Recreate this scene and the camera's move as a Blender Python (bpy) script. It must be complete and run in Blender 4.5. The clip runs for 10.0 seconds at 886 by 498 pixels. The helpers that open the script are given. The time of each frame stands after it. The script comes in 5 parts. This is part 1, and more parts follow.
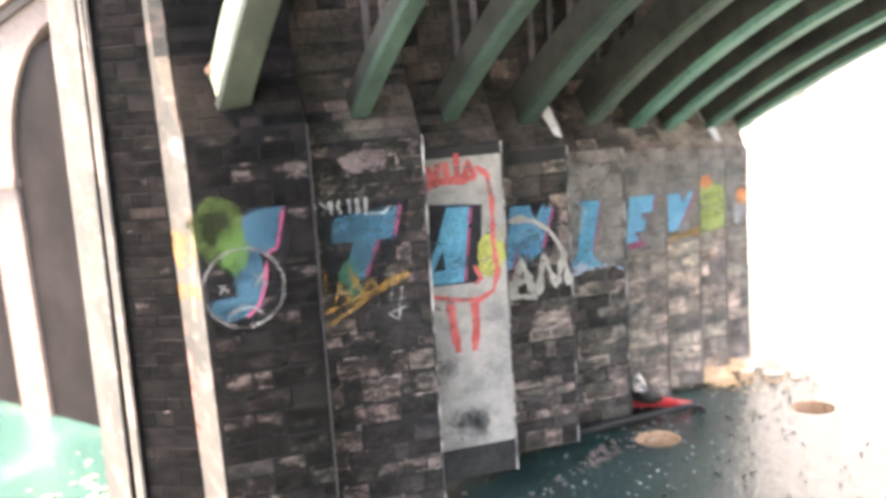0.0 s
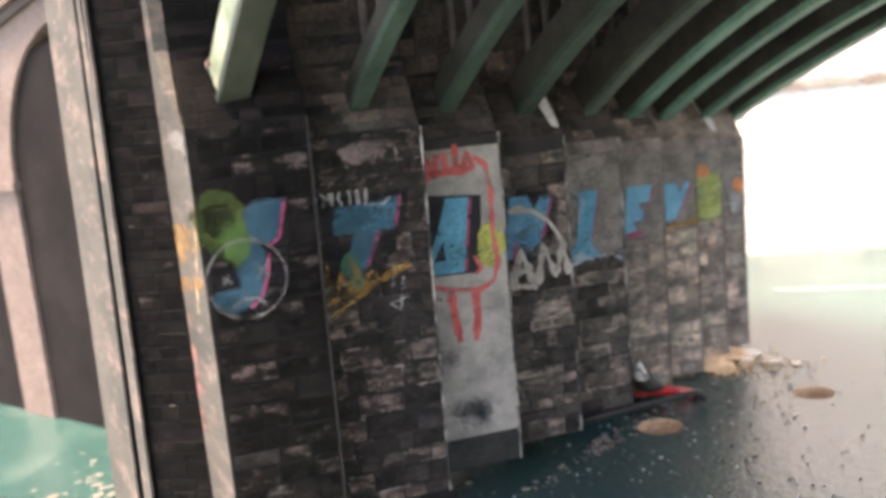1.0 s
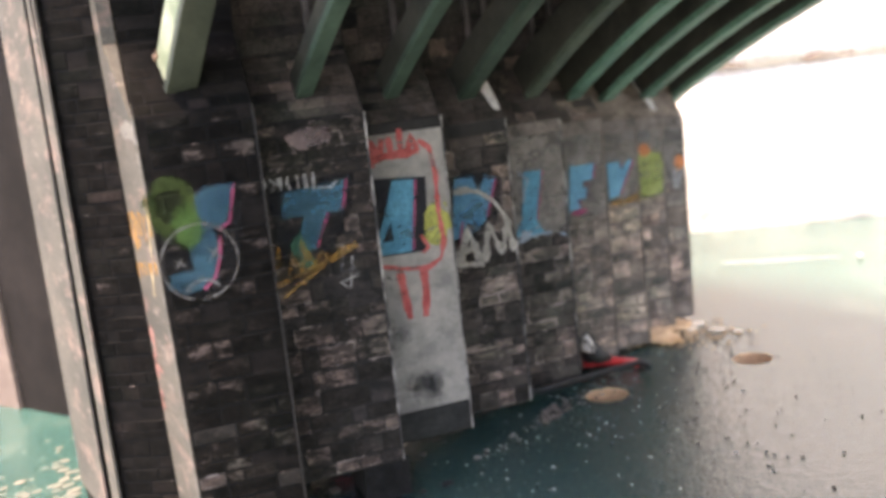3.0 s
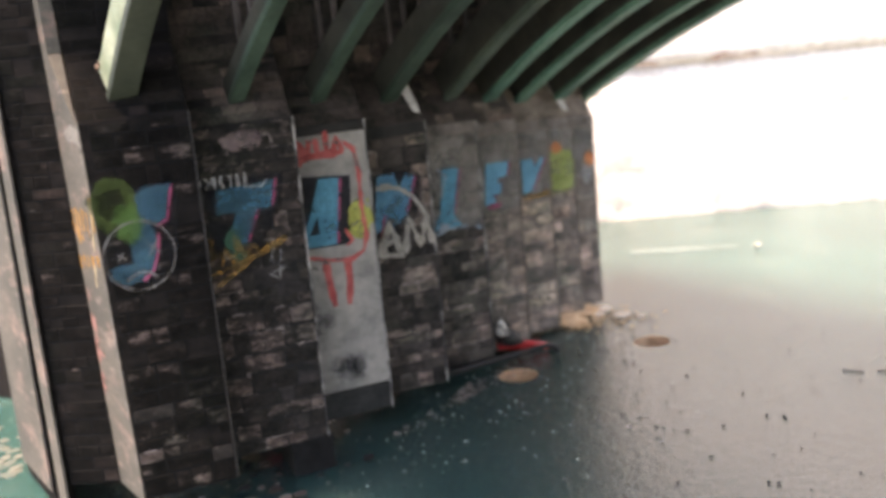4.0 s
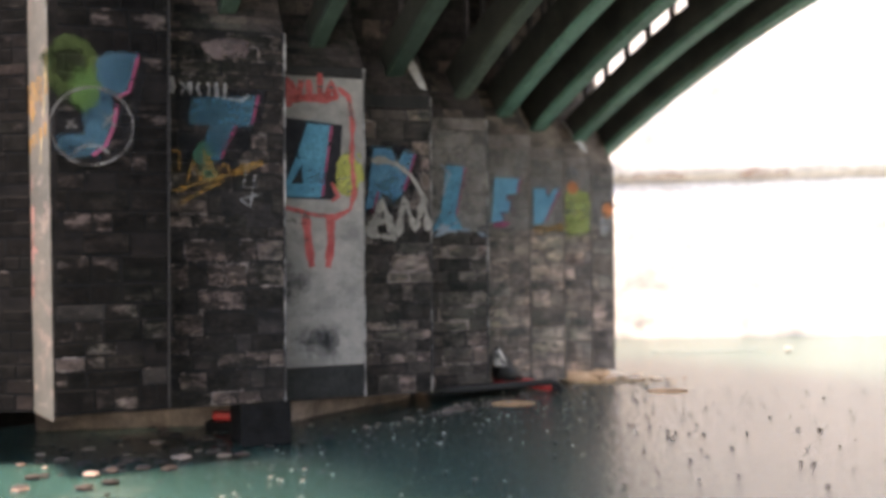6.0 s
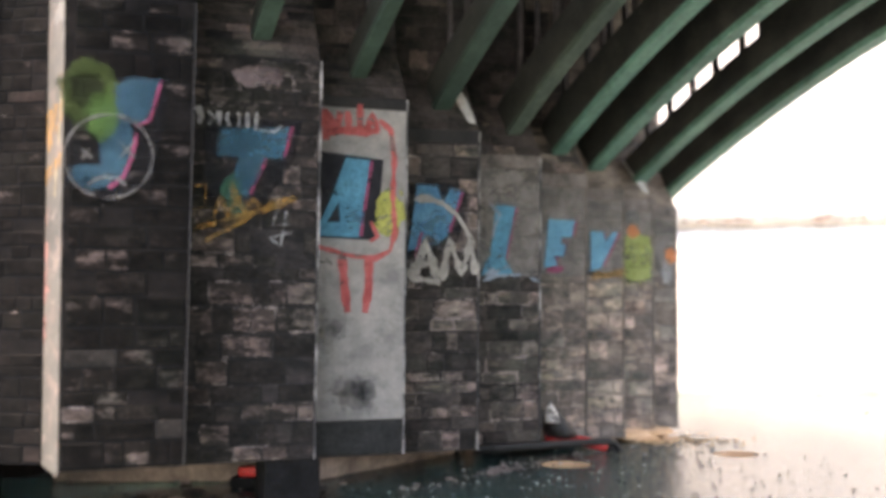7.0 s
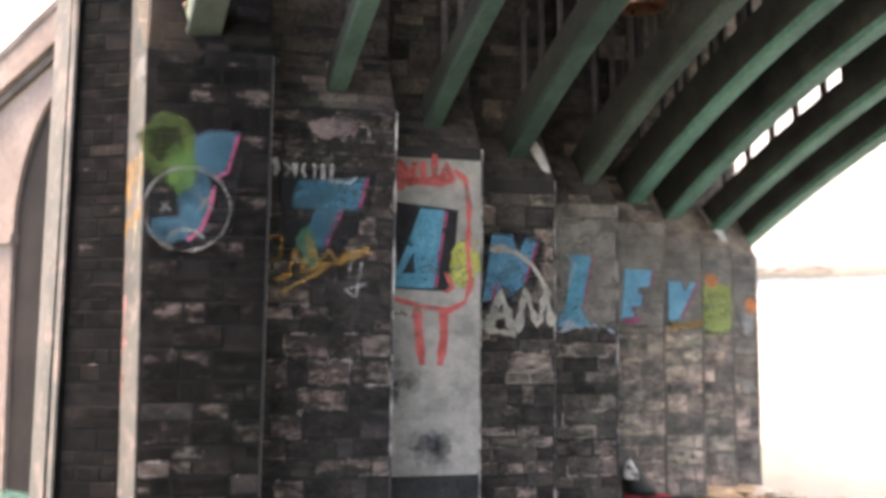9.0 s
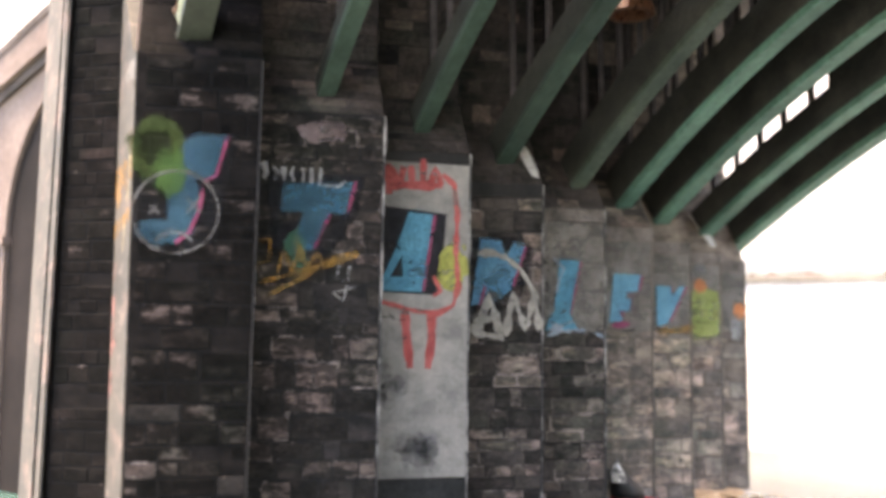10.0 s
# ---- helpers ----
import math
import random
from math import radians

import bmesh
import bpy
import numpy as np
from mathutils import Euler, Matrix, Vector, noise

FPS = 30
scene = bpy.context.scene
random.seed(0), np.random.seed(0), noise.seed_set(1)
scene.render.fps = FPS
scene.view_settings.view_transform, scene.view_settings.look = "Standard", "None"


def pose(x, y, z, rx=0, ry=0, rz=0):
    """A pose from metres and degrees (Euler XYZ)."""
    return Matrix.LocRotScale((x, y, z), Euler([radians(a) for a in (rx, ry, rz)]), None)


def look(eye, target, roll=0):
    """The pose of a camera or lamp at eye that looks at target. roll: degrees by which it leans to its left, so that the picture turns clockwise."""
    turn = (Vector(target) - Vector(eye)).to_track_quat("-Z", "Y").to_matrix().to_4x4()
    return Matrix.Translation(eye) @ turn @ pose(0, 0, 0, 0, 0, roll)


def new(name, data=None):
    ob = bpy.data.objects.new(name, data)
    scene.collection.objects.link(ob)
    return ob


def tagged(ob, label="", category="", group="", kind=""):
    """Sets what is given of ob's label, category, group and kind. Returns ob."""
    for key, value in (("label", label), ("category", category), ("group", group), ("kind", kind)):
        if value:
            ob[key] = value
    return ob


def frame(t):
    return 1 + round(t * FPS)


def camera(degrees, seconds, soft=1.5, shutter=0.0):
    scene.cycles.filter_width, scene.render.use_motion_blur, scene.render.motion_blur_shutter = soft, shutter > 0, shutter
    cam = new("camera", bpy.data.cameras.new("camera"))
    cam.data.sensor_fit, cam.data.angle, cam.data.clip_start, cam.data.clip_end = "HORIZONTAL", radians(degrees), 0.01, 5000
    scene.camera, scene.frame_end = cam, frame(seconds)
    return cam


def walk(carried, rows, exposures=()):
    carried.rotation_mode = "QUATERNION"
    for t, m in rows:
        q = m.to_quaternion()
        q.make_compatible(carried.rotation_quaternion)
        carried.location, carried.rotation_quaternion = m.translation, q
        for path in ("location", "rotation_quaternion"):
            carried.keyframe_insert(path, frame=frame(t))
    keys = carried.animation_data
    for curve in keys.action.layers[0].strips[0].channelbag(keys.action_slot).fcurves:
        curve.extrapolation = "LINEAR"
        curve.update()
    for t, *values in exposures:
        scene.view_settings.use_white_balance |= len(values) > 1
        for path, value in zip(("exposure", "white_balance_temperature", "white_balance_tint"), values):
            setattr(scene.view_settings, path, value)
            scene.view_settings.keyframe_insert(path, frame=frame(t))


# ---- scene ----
cam = camera(47.9, 10.0, soft=3.9)
cam.data.dof.use_dof = True
cam.data.dof.focus_distance = 0.20
cam.data.dof.aperture_fstop = 17.0
PATH = [
    (0, (0.04701, 0.00745, 0.09255), (0.00703, 0.20036, 0.05807), -4.64),
    (0.5, (0.04553, 0.00798, 0.09268), (0.00602, 0.20089, 0.05764), -4.96),
    (1, (0.04652, 0.00555, 0.09008), (0.00713, 0.19872, 0.05638), -5.72),
    (1.5, (0.04510, 0.00445, 0.08851), (0.00757, 0.19783, 0.05391), -6.16),
    (2, (0.04780, 0.00029, 0.08731), (0.01099, 0.19367, 0.05200), -6.56),
    (3.5, (0.05494, -0.00677, 0.09191), (0.02651, 0.18731, 0.05286), -6.91),
    (4, (0.05794, -0.02035, 0.09539), (0.03777, 0.17417, 0.05347), -6.04),
    (4.5, (0.04702, -0.02461, 0.09765), (0.03710, 0.17155, 0.05989), -4.42),
    (4.8, (0.04700, -0.02200, 0.08200), (0.04050, 0.17630, 0.05720), -3.80),
    (5, (0.04761, -0.02444, 0.07052), (0.03937, 0.17474, 0.05443), -3.30),
    (5.2, (0.05372, -0.02590, 0.05428), (0.04289, 0.17363, 0.04594), -3.14),
    (6.3, (0.06134, 0.00749, 0.03433), (0.03440, 0.20561, 0.03929), -0.74),
    (6.5, (0.06267, 0.01010, 0.03425), (0.03382, 0.20788, 0.04139), -0.61),
    (6.8, (0.06170, 0.01260, 0.03390), (0.02980, 0.20970, 0.04470), -0.70),
    (7, (0.06040, 0.01523, 0.03516), (0.02565, 0.21181, 0.04747), -0.39),
    (7.5, (0.05803, 0.01761, 0.03489), (0.01674, 0.21251, 0.05248), -0.57),
    (8, (0.05706, 0.01730, 0.03445), (0.01278, 0.21120, 0.05541), -0.64),
    (8.5, (0.05773, 0.01779, 0.03516), (0.01089, 0.21097, 0.05724), -0.36),
    (9, (0.05768, 0.01791, 0.03592), (0.01048, 0.21100, 0.05798), -0.27),
    (9.5, (0.06112, 0.01722, 0.03592), (0.01249, 0.20993, 0.05825), 0.11),
    (10, (0.05953, 0.01696, 0.03572), (0.01311, 0.21016, 0.05859), -0.04),
]
WARM, TINT = 8700, 22
EXPOSURES = [(t, stops, WARM, TINT) for t, stops in ((0.0, 4.44), (0.3, 3.8), (0.5, 3.58), (1.0, 3.34), (2.0, 3.28), (3.5, 3.34), (4.0, 2.98), (4.5, 2.46), (5.2, 2.14), (6.3, 3.3), (7.0, 3.52), (10.0, 3.58))]
walk(cam, [(t, look(eye, target, roll)) for t, eye, target, roll in PATH], EXPOSURES)

# ---- light ----
SUN = Vector((-0.2, -0.125, 0.97)).normalized()
world = bpy.data.worlds.new("sky")
scene.world = world
world.use_nodes = True
wt = world.node_tree
sky = wt.nodes.new("ShaderNodeTexSky")
sky.sky_type = "NISHITA"
sky.sun_disc = False
sky.sun_elevation = math.asin(SUN.z)
sky.sun_rotation = math.atan2(SUN.x, SUN.y)
bg = wt.nodes["Background"]
bg.inputs["Strength"].default_value = 0.15
wt.links.new(sky.outputs["Color"], bg.inputs["Color"])
sun_data = bpy.data.lights.new("sun", "SUN")
sun_data.energy = 2.8
sun_data.angle = radians(18.0)
sun_data.color = (1.0, 0.91, 0.8)
sun = new("sun", sun_data)
sun.matrix_world = look((-1.0, -0.5, 1.2), Vector((-1.0, -0.5, 1.2)) - SUN)

# ---- materials ----


def mat(name, rough=0.6, metal=0.0, spec=0.5):
    m = bpy.data.materials.new(name)
    m.use_nodes = True
    b = m.node_tree.nodes["Principled BSDF"]
    b.inputs["Roughness"].default_value = rough
    b.inputs["Metallic"].default_value = metal
    b.inputs["Specular IOR Level"].default_value = spec
    return m, m.node_tree, b


def nd(nt, kind, **values):
    n = nt.nodes.new(kind)
    for key, value in values.items():
        n.inputs[key.replace("_", " ")].default_value = value
    return n


def ramp(nt, source, stops):
    r = nt.nodes.new("ShaderNodeValToRGB")
    while len(r.color_ramp.elements) < len(stops):
        r.color_ramp.elements.new(0.5)
    for e, (p, c) in zip(r.color_ramp.elements, stops):
        e.position, e.color = p, (*c, 1)
    nt.links.new(source, r.inputs["Fac"])
    return r


def mix(nt, fac, a, b, mode="MIX"):
    m = nt.nodes.new("ShaderNodeMix")
    m.data_type, m.blend_type = "RGBA", mode
    for socket, value in ((m.inputs["Factor"], fac), (m.inputs["A"], a), (m.inputs["B"], b)):
        if hasattr(value, "node"):
            nt.links.new(value, socket)
        elif isinstance(value, tuple):
            socket.default_value = (*value, 1)
        else:
            socket.default_value = value
    return m.outputs["Result"]


def bump(nt, b, height, strength, distance):
    n = nt.nodes.new("ShaderNodeBump")
    n.inputs["Strength"].default_value = strength
    n.inputs["Distance"].default_value = distance
    nt.links.new(height, n.inputs["Height"])
    nt.links.new(n.outputs["Normal"], b.inputs["Normal"])


def world_noise(nt, scale, detail=4.0, rough=0.55, stretch=(1, 1, 1)):
    geo = nt.nodes.new("ShaderNodeNewGeometry")
    mp = nt.nodes.new("ShaderNodeMapping")
    mp.inputs["Scale"].default_value = stretch
    nt.links.new(geo.outputs["Position"], mp.inputs["Vector"])
    n = nd(nt, "ShaderNodeTexNoise", Scale=scale, Detail=detail, Roughness=rough)
    nt.links.new(mp.outputs["Vector"], n.inputs["Vector"])
    return n.outputs["Fac"]


def two_tone(name, dark, light, scale, fine, rough, bumpiness=0.3, stretch=(1, 1, 1), spec=0.4, low=0.35, high=0.68, metal=0.0):
    m, nt, b = mat(name, rough, metal, spec)
    big = world_noise(nt, scale, 4.0, 0.6, stretch)
    small = world_noise(nt, fine, 3.0, 0.6, stretch)
    c = ramp(nt, big, [(low, dark), (high, light)]).outputs["Color"]
    g = ramp(nt, small, [(0.3, (0.72, 0.72, 0.72)), (0.7, (1.15, 1.15, 1.15))]).outputs["Color"]
    nt.links.new(mix(nt, 1.0, c, g, "MULTIPLY"), b.inputs["Base Color"])
    r = nt.nodes.new("ShaderNodeMapRange")
    r.inputs["To Min"].default_value = max(0.05, rough - 0.12)
    r.inputs["To Max"].default_value = min(1.0, rough + 0.12)
    nt.links.new(small, r.inputs["Value"])
    nt.links.new(r.outputs["Result"], b.inputs["Roughness"])
    bump(nt, b, small, bumpiness, 0.0006)
    return m


def stone_material(name="printed_stone", scuffed=0.5, tone=(0.165, 0.129, 0.119), top=0.66, soot=0.42, tint=(1.03, 1.0, 0.96), spec=0.1):
    """Printed masonry: every stone takes its own shade, pale scuffs and cool soot break it up."""
    m, nt, b = mat(name, 0.85, 0.0, spec)
    info = nt.nodes.new("ShaderNodeObjectInfo")
    mid, high = min(top, 1.9), min(top, 1.6)
    shade = ramp(nt, info.outputs["Random"], [(0.0, (0.025 * top, 0.024 * top, 0.0232 * top)), (0.6, (0.0305 * top, 0.0285 * top, 0.0272 * top)), (0.82, (0.041 * top, 0.0368 * top, 0.0348 * top)),
                                              (0.93, (0.05 * mid, 0.043 * mid, 0.0405 * mid)), (1.0, (0.08 * high, 0.065 * high, 0.06 * high))]).outputs["Color"]
    scuff = ramp(nt, world_noise(nt, 170.0, 7.0, 0.72, (1, 1, 2.4)), [(scuffed, (0, 0, 0)), (scuffed + 0.13, (0.9, 0.9, 0.9))]).outputs["Color"]
    pick = ramp(nt, info.outputs["Random"], [(0.4, (0.1, 0.1, 0.1)), (0.75, (1, 1, 1))]).outputs["Color"]
    sep = nt.nodes.new("ShaderNodeSeparateColor")
    nt.links.new(mix(nt, 1.0, scuff, pick, "MULTIPLY"), sep.inputs["Color"])
    blot = world_noise(nt, 150.0, 7.0, 0.7, (1, 1, 1.5))
    fine = world_noise(nt, 1300.0, 4.0, 0.75, (1, 1, 1.8))
    dirt = ramp(nt, blot, [(0.38, (soot * 0.96, soot, soot * 1.02)), (0.63, (1.34, 1.26, 1.24))]).outputs["Color"]
    grain = ramp(nt, fine, [(0.3, (0.5, 0.5, 0.52)), (0.72, (1.5, 1.46, 1.46))]).outputs["Color"]
    moss = ramp(nt, world_noise(nt, 70.0, 4.0, 0.6), [(0.45, (1, 1, 1)), (0.66, (0.82, 0.98, 0.92))]).outputs["Color"]
    c = mix(nt, 1.0, mix(nt, sep.outputs["Red"], shade, tone), dirt, "MULTIPLY")
    c = mix(nt, 1.0, mix(nt, 1.0, c, moss, "MULTIPLY"), tint, "MULTIPLY")
    nt.links.new(mix(nt, 1.0, c, grain, "MULTIPLY"), b.inputs["Base Color"])
    bump(nt, b, fine, 0.25, 0.0003)
    return m


def arris_material(name, dark, pale, low):
    """The rubbed edges of the stones: pale only where they are worn."""
    m, nt, b = mat(name, 0.85, 0.0, 0.05)
    info = nt.nodes.new("ShaderNodeObjectInfo")
    worn = world_noise(nt, 260.0, 5.0, 0.7)
    add = nt.nodes.new("ShaderNodeMath")
    add.operation = "MULTIPLY_ADD"
    nt.links.new(info.outputs["Random"], add.inputs[0])
    add.inputs[1].default_value = 0.16
    nt.links.new(worn, add.inputs[2])
    c = ramp(nt, add.outputs["Value"], [(low, dark), (low + 0.12, pale)]).outputs["Color"]
    nt.links.new(c, b.inputs["Base Color"])
    return m


def spray(name, dark, light, cover=0.5, rough=0.75, scale=170.0, thin=0.3, thick=0.95):
    """Worn paint: it thins out in patches and lets the face beneath show."""
    m = two_tone(name, dark, light, 200, 1500, rough, 0.15, spec=0.15)
    nt, b = m.node_tree, m.node_tree.nodes["Principled BSDF"]
    a = ramp(nt, world_noise(nt, scale, 6.0, 0.7, (1, 1, 1.6)), [(cover - 0.2, (thin, thin, thin)), (cover + 0.02, (thick, thick, thick))])
    nt.links.new(a.outputs["Color"], b.inputs["Alpha"])
    return m


STONE = stone_material()
# Darkened copies with the shade of first face, shoulder and recess painted in.
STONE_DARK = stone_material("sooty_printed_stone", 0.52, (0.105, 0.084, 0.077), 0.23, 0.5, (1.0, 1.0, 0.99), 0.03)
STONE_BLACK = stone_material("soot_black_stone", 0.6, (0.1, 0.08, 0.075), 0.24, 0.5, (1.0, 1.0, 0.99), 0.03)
# Tone lifted to carry the hazy veil over the faces behind the ribs.
STONE_UPPER = stone_material("brown_black_printed_stone", 0.62, (0.11, 0.09, 0.084), 1.5, 0.6, (1.08, 1.0, 0.95), 0.03)
WASH = two_tone("grey_washed_stone", (0.1, 0.091, 0.081), (0.23, 0.203, 0.178), 150, 1300, 0.85, stretch=(1, 1, 0.6), low=0.34, high=0.68, spec=0.08)
# Far faces: paler print, with the bright glare haze put into the colour.
STONE_HAZED = stone_material("worn_pinkish_stone", 0.41, (0.46, 0.36, 0.318), 5.4, 0.42, (1.07, 1.0, 0.92))
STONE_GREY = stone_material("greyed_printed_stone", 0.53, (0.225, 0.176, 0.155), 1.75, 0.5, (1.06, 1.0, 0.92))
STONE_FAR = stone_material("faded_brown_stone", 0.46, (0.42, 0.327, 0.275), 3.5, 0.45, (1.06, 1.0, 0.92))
STONE_PALE = stone_material("paler_printed_stone", 0.43, (0.21, 0.165, 0.153), 0.9)
ARRIS = arris_material("rubbed_arris", (0.015, 0.0145, 0.0143), (0.22, 0.18, 0.166), 0.65)
ARRIS_GREY = arris_material("greyed_arris", (0.036, 0.032, 0.03), (0.24, 0.195, 0.175), 0.6)
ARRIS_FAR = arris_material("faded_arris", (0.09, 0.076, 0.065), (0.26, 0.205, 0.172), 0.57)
ARRIS_SHADED = arris_material("sooty_rubbed_arris", (0.0058, 0.0057, 0.0057), (0.14, 0.115, 0.107), 0.745)
GREY_JOINT = two_tone("greyed_joint", (0.03, 0.027, 0.025), (0.1, 0.081, 0.072), 200, 1600, 0.85, stretch=(1, 1, 2.0), low=0.4, high=0.75, spec=0.1)
FAR_JOINT = two_tone("hazed_joint", (0.085, 0.071, 0.06), (0.24, 0.19, 0.155), 200, 1600, 0.85, stretch=(1, 1, 2.0), low=0.36, high=0.68, spec=0.1)
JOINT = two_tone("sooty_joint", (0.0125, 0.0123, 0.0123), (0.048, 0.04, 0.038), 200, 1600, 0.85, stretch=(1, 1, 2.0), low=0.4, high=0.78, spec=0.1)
# Base of first face and recess; its dark tone stands for shade there.
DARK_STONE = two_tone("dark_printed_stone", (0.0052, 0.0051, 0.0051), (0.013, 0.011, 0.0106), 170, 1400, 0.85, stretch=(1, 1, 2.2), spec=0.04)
SOFFIT = two_tone("sooty_soffit", (0.088, 0.07, 0.066), (0.24, 0.188, 0.176), 120, 900, 0.75)


def card_material():
    """Grey card: cloudy, with flakes of pink and white where the print has rubbed off."""
    m, nt, b = mat("grey_card", 0.8, 0.0, 0.3)
    cloud = world_noise(nt, 80.0, 5.0, 0.65, (0.4, 0.4, 1))
    flake = world_noise(nt, 150.0, 6.0, 0.7, (0.4, 0.4, 1))
    spot = world_noise(nt, 230.0, 5.0, 0.7, (0.5, 0.5, 1.6))
    fine = world_noise(nt, 1500.0, 3.0, 0.6)
    c = ramp(nt, cloud, [(0.36, (0.037, 0.036, 0.032)), (0.64, (0.074, 0.067, 0.057))]).outputs["Color"]
    for source, lo, hi, tint in ((flake, 0.53, 0.64, (0.15, 0.104, 0.089)), (spot, 0.6, 0.7, (0.155, 0.123, 0.107))):
        f = nt.nodes.new("ShaderNodeSeparateColor")
        nt.links.new(ramp(nt, source, [(lo, (0, 0, 0)), (hi, (0.85, 0.85, 0.85))]).outputs["Color"], f.inputs["Color"])
        c = mix(nt, f.outputs["Red"], c, tint)
    g = ramp(nt, fine, [(0.3, (0.75, 0.75, 0.75)), (0.7, (1.15, 1.15, 1.15))]).outputs["Color"]
    nt.links.new(mix(nt, 1.0, c, g, "MULTIPLY"), b.inputs["Base Color"])
    bump(nt, b, flake, 0.3, 0.0006)
    return m


CARD = card_material()
CARD_EDGE = two_tone("cut_card_edge", (0.025, 0.024, 0.024), (0.4, 0.375, 0.35), 260, 1500, 0.8, 0.2, (1, 1, 0.6), low=0.47, high=0.66)
SANDSTONE = two_tone("pale_pink_stone", (0.1, 0.071, 0.06), (0.16, 0.118, 0.1), 40, 500, 0.85)
GREEN = two_tone("green_rib_paint", (0.046, 0.115, 0.085), (0.108, 0.235, 0.175), 60, 700, 0.5, 0.25)
# Side of the first rib: sunlight is put into this pale green.
PALE_GREEN = two_tone("sunlit_green_paint", (0.16, 0.195, 0.115), (0.42, 0.415, 0.285), 110, 900, 0.55, 0.25)
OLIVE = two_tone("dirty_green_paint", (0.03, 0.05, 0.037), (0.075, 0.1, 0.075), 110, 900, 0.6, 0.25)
WEB = two_tone("dark_web", (0.019, 0.019, 0.0155), (0.05, 0.048, 0.039), 110, 900, 0.65)
BLUE = spray("blue_spray", (0.035, 0.155, 0.225), (0.07, 0.25, 0.335), 0.5, thin=0.45, thick=0.92)
PINK = spray("magenta_spray", (0.16, 0.03, 0.066), (0.28, 0.06, 0.115), 0.5, thin=0.2, thick=0.85)
RED = spray("red_marker", (0.33, 0.06, 0.058), (0.47, 0.12, 0.11), 0.5, thin=0.4, thick=0.9)
WHITE = spray("white_spray", (0.2, 0.195, 0.19), (0.42, 0.405, 0.39), 0.55, thin=0.25, thick=0.85)
YELLOW = spray("yellow_spray", (0.24, 0.12, 0.03), (0.37, 0.2, 0.052), 0.55, thin=0.12, thick=0.65)
LIME = spray("lime_spray", (0.042, 0.1, 0.026), (0.085, 0.16, 0.045), 0.55, thin=0.2, thick=0.62)
WORN_BLUE = spray("worn_blue_spray", (0.018, 0.07, 0.105), (0.042, 0.13, 0.18), 0.52, thin=0.3, thick=0.8)
DIM_BLUE = spray("dim_blue_spray", (0.014, 0.052, 0.08), (0.031, 0.097, 0.137), 0.54, thin=0.18, thick=0.66)
FADED_BLUE = spray("faded_blue_spray", (0.035, 0.13, 0.2), (0.08, 0.22, 0.31), 0.54, thin=0.3, thick=0.85)
ORANGE = spray("orange_spray", (0.42, 0.12, 0.05), (0.55, 0.23, 0.1), 0.5)
SKY_BLUE = spray("sky_blue_spray", (0.06, 0.2, 0.29), (0.11, 0.3, 0.4), 0.5, thin=0.7, thick=0.95)
BLACK = spray("black_spray", (0.007, 0.0075, 0.009), (0.018, 0.0185, 0.021), 0.55, thin=0.1, thick=0.9)
SOLID_BLACK = spray("dense_black_spray", (0.008, 0.008, 0.01), (0.02, 0.02, 0.023), 0.45, thin=0.8, thick=1.0)
BARE = two_tone("bare_card", (0.3, 0.28, 0.26), (0.58, 0.55, 0.52), 160, 1200, 0.8)
ACID = spray("acid_yellow_spray", (0.27, 0.27, 0.06), (0.4, 0.4, 0.11), 0.52, thin=0.25, thick=0.75)


def paper_material():
    """Whitewash over card: cloudy grey, streaked and rubbed thin in spots."""
    m, nt, b = mat("whitewashed_paper", 0.72, 0.0, 0.3)
    cloud = world_noise(nt, 65.0, 5.0, 0.6, (1, 1, 0.8))
    rub = world_noise(nt, 170.0, 6.0, 0.7, (1, 1, 1.4))
    fine = world_noise(nt, 1900.0, 4.0, 0.6)
    c = ramp(nt, cloud, [(0.34, (0.128, 0.124, 0.115)), (0.62, (0.235, 0.219, 0.2))]).outputs["Color"]
    d = ramp(nt, rub, [(0.36, (0.7, 0.71, 0.72)), (0.56, (1.08, 1.07, 1.06))]).outputs["Color"]
    g = ramp(nt, fine, [(0.3, (0.86, 0.86, 0.86)), (0.7, (1.1, 1.1, 1.1))]).outputs["Color"]
    nt.links.new(mix(nt, 1.0, mix(nt, 1.0, c, d, "MULTIPLY"), g, "MULTIPLY"), b.inputs["Base Color"])
    bump(nt, b, rub, 0.15, 0.0004)
    return m


PAPER = paper_material()
SLATE = two_tone("slate_blue_paint", (0.0105, 0.0112, 0.0113), (0.03, 0.0305, 0.0295), 150, 1200, 0.75, 0.2, spec=0.15)
HOLE_WOOD = two_tone("drilled_plywood", (0.36, 0.17, 0.08), (0.55, 0.31, 0.17), 200, 900, 0.8, 0.3, (1, 1, 6))
DRILLED = two_tone("scorched_plywood", (0.4, 0.22, 0.12), (0.68, 0.42, 0.25), 200, 900, 0.85, 0.3, (1, 1, 6))
LATH = two_tone("grubby_strip_wood", (0.12, 0.088, 0.073), (0.33, 0.245, 0.205), 120, 900, 0.8, 0.3)
PLASTIC_BLACK = two_tone("black_plastic", (0.006, 0.006, 0.006), (0.014, 0.013, 0.013), 200, 1200, 0.55, 0.1, spec=0.25)
PLASTIC_RED = two_tone("red_plastic", (0.4, 0.018, 0.018), (0.52, 0.04, 0.04), 200, 1200, 0.3, 0.1)
PLASTER = two_tone("plaster_crumb", (0.045, 0.034, 0.029), (0.2, 0.15, 0.13), 200, 1200, 0.9)
FIBRE = two_tone("tan_filler", (0.44, 0.26, 0.135), (0.68, 0.45, 0.28), 200, 1200, 0.9)
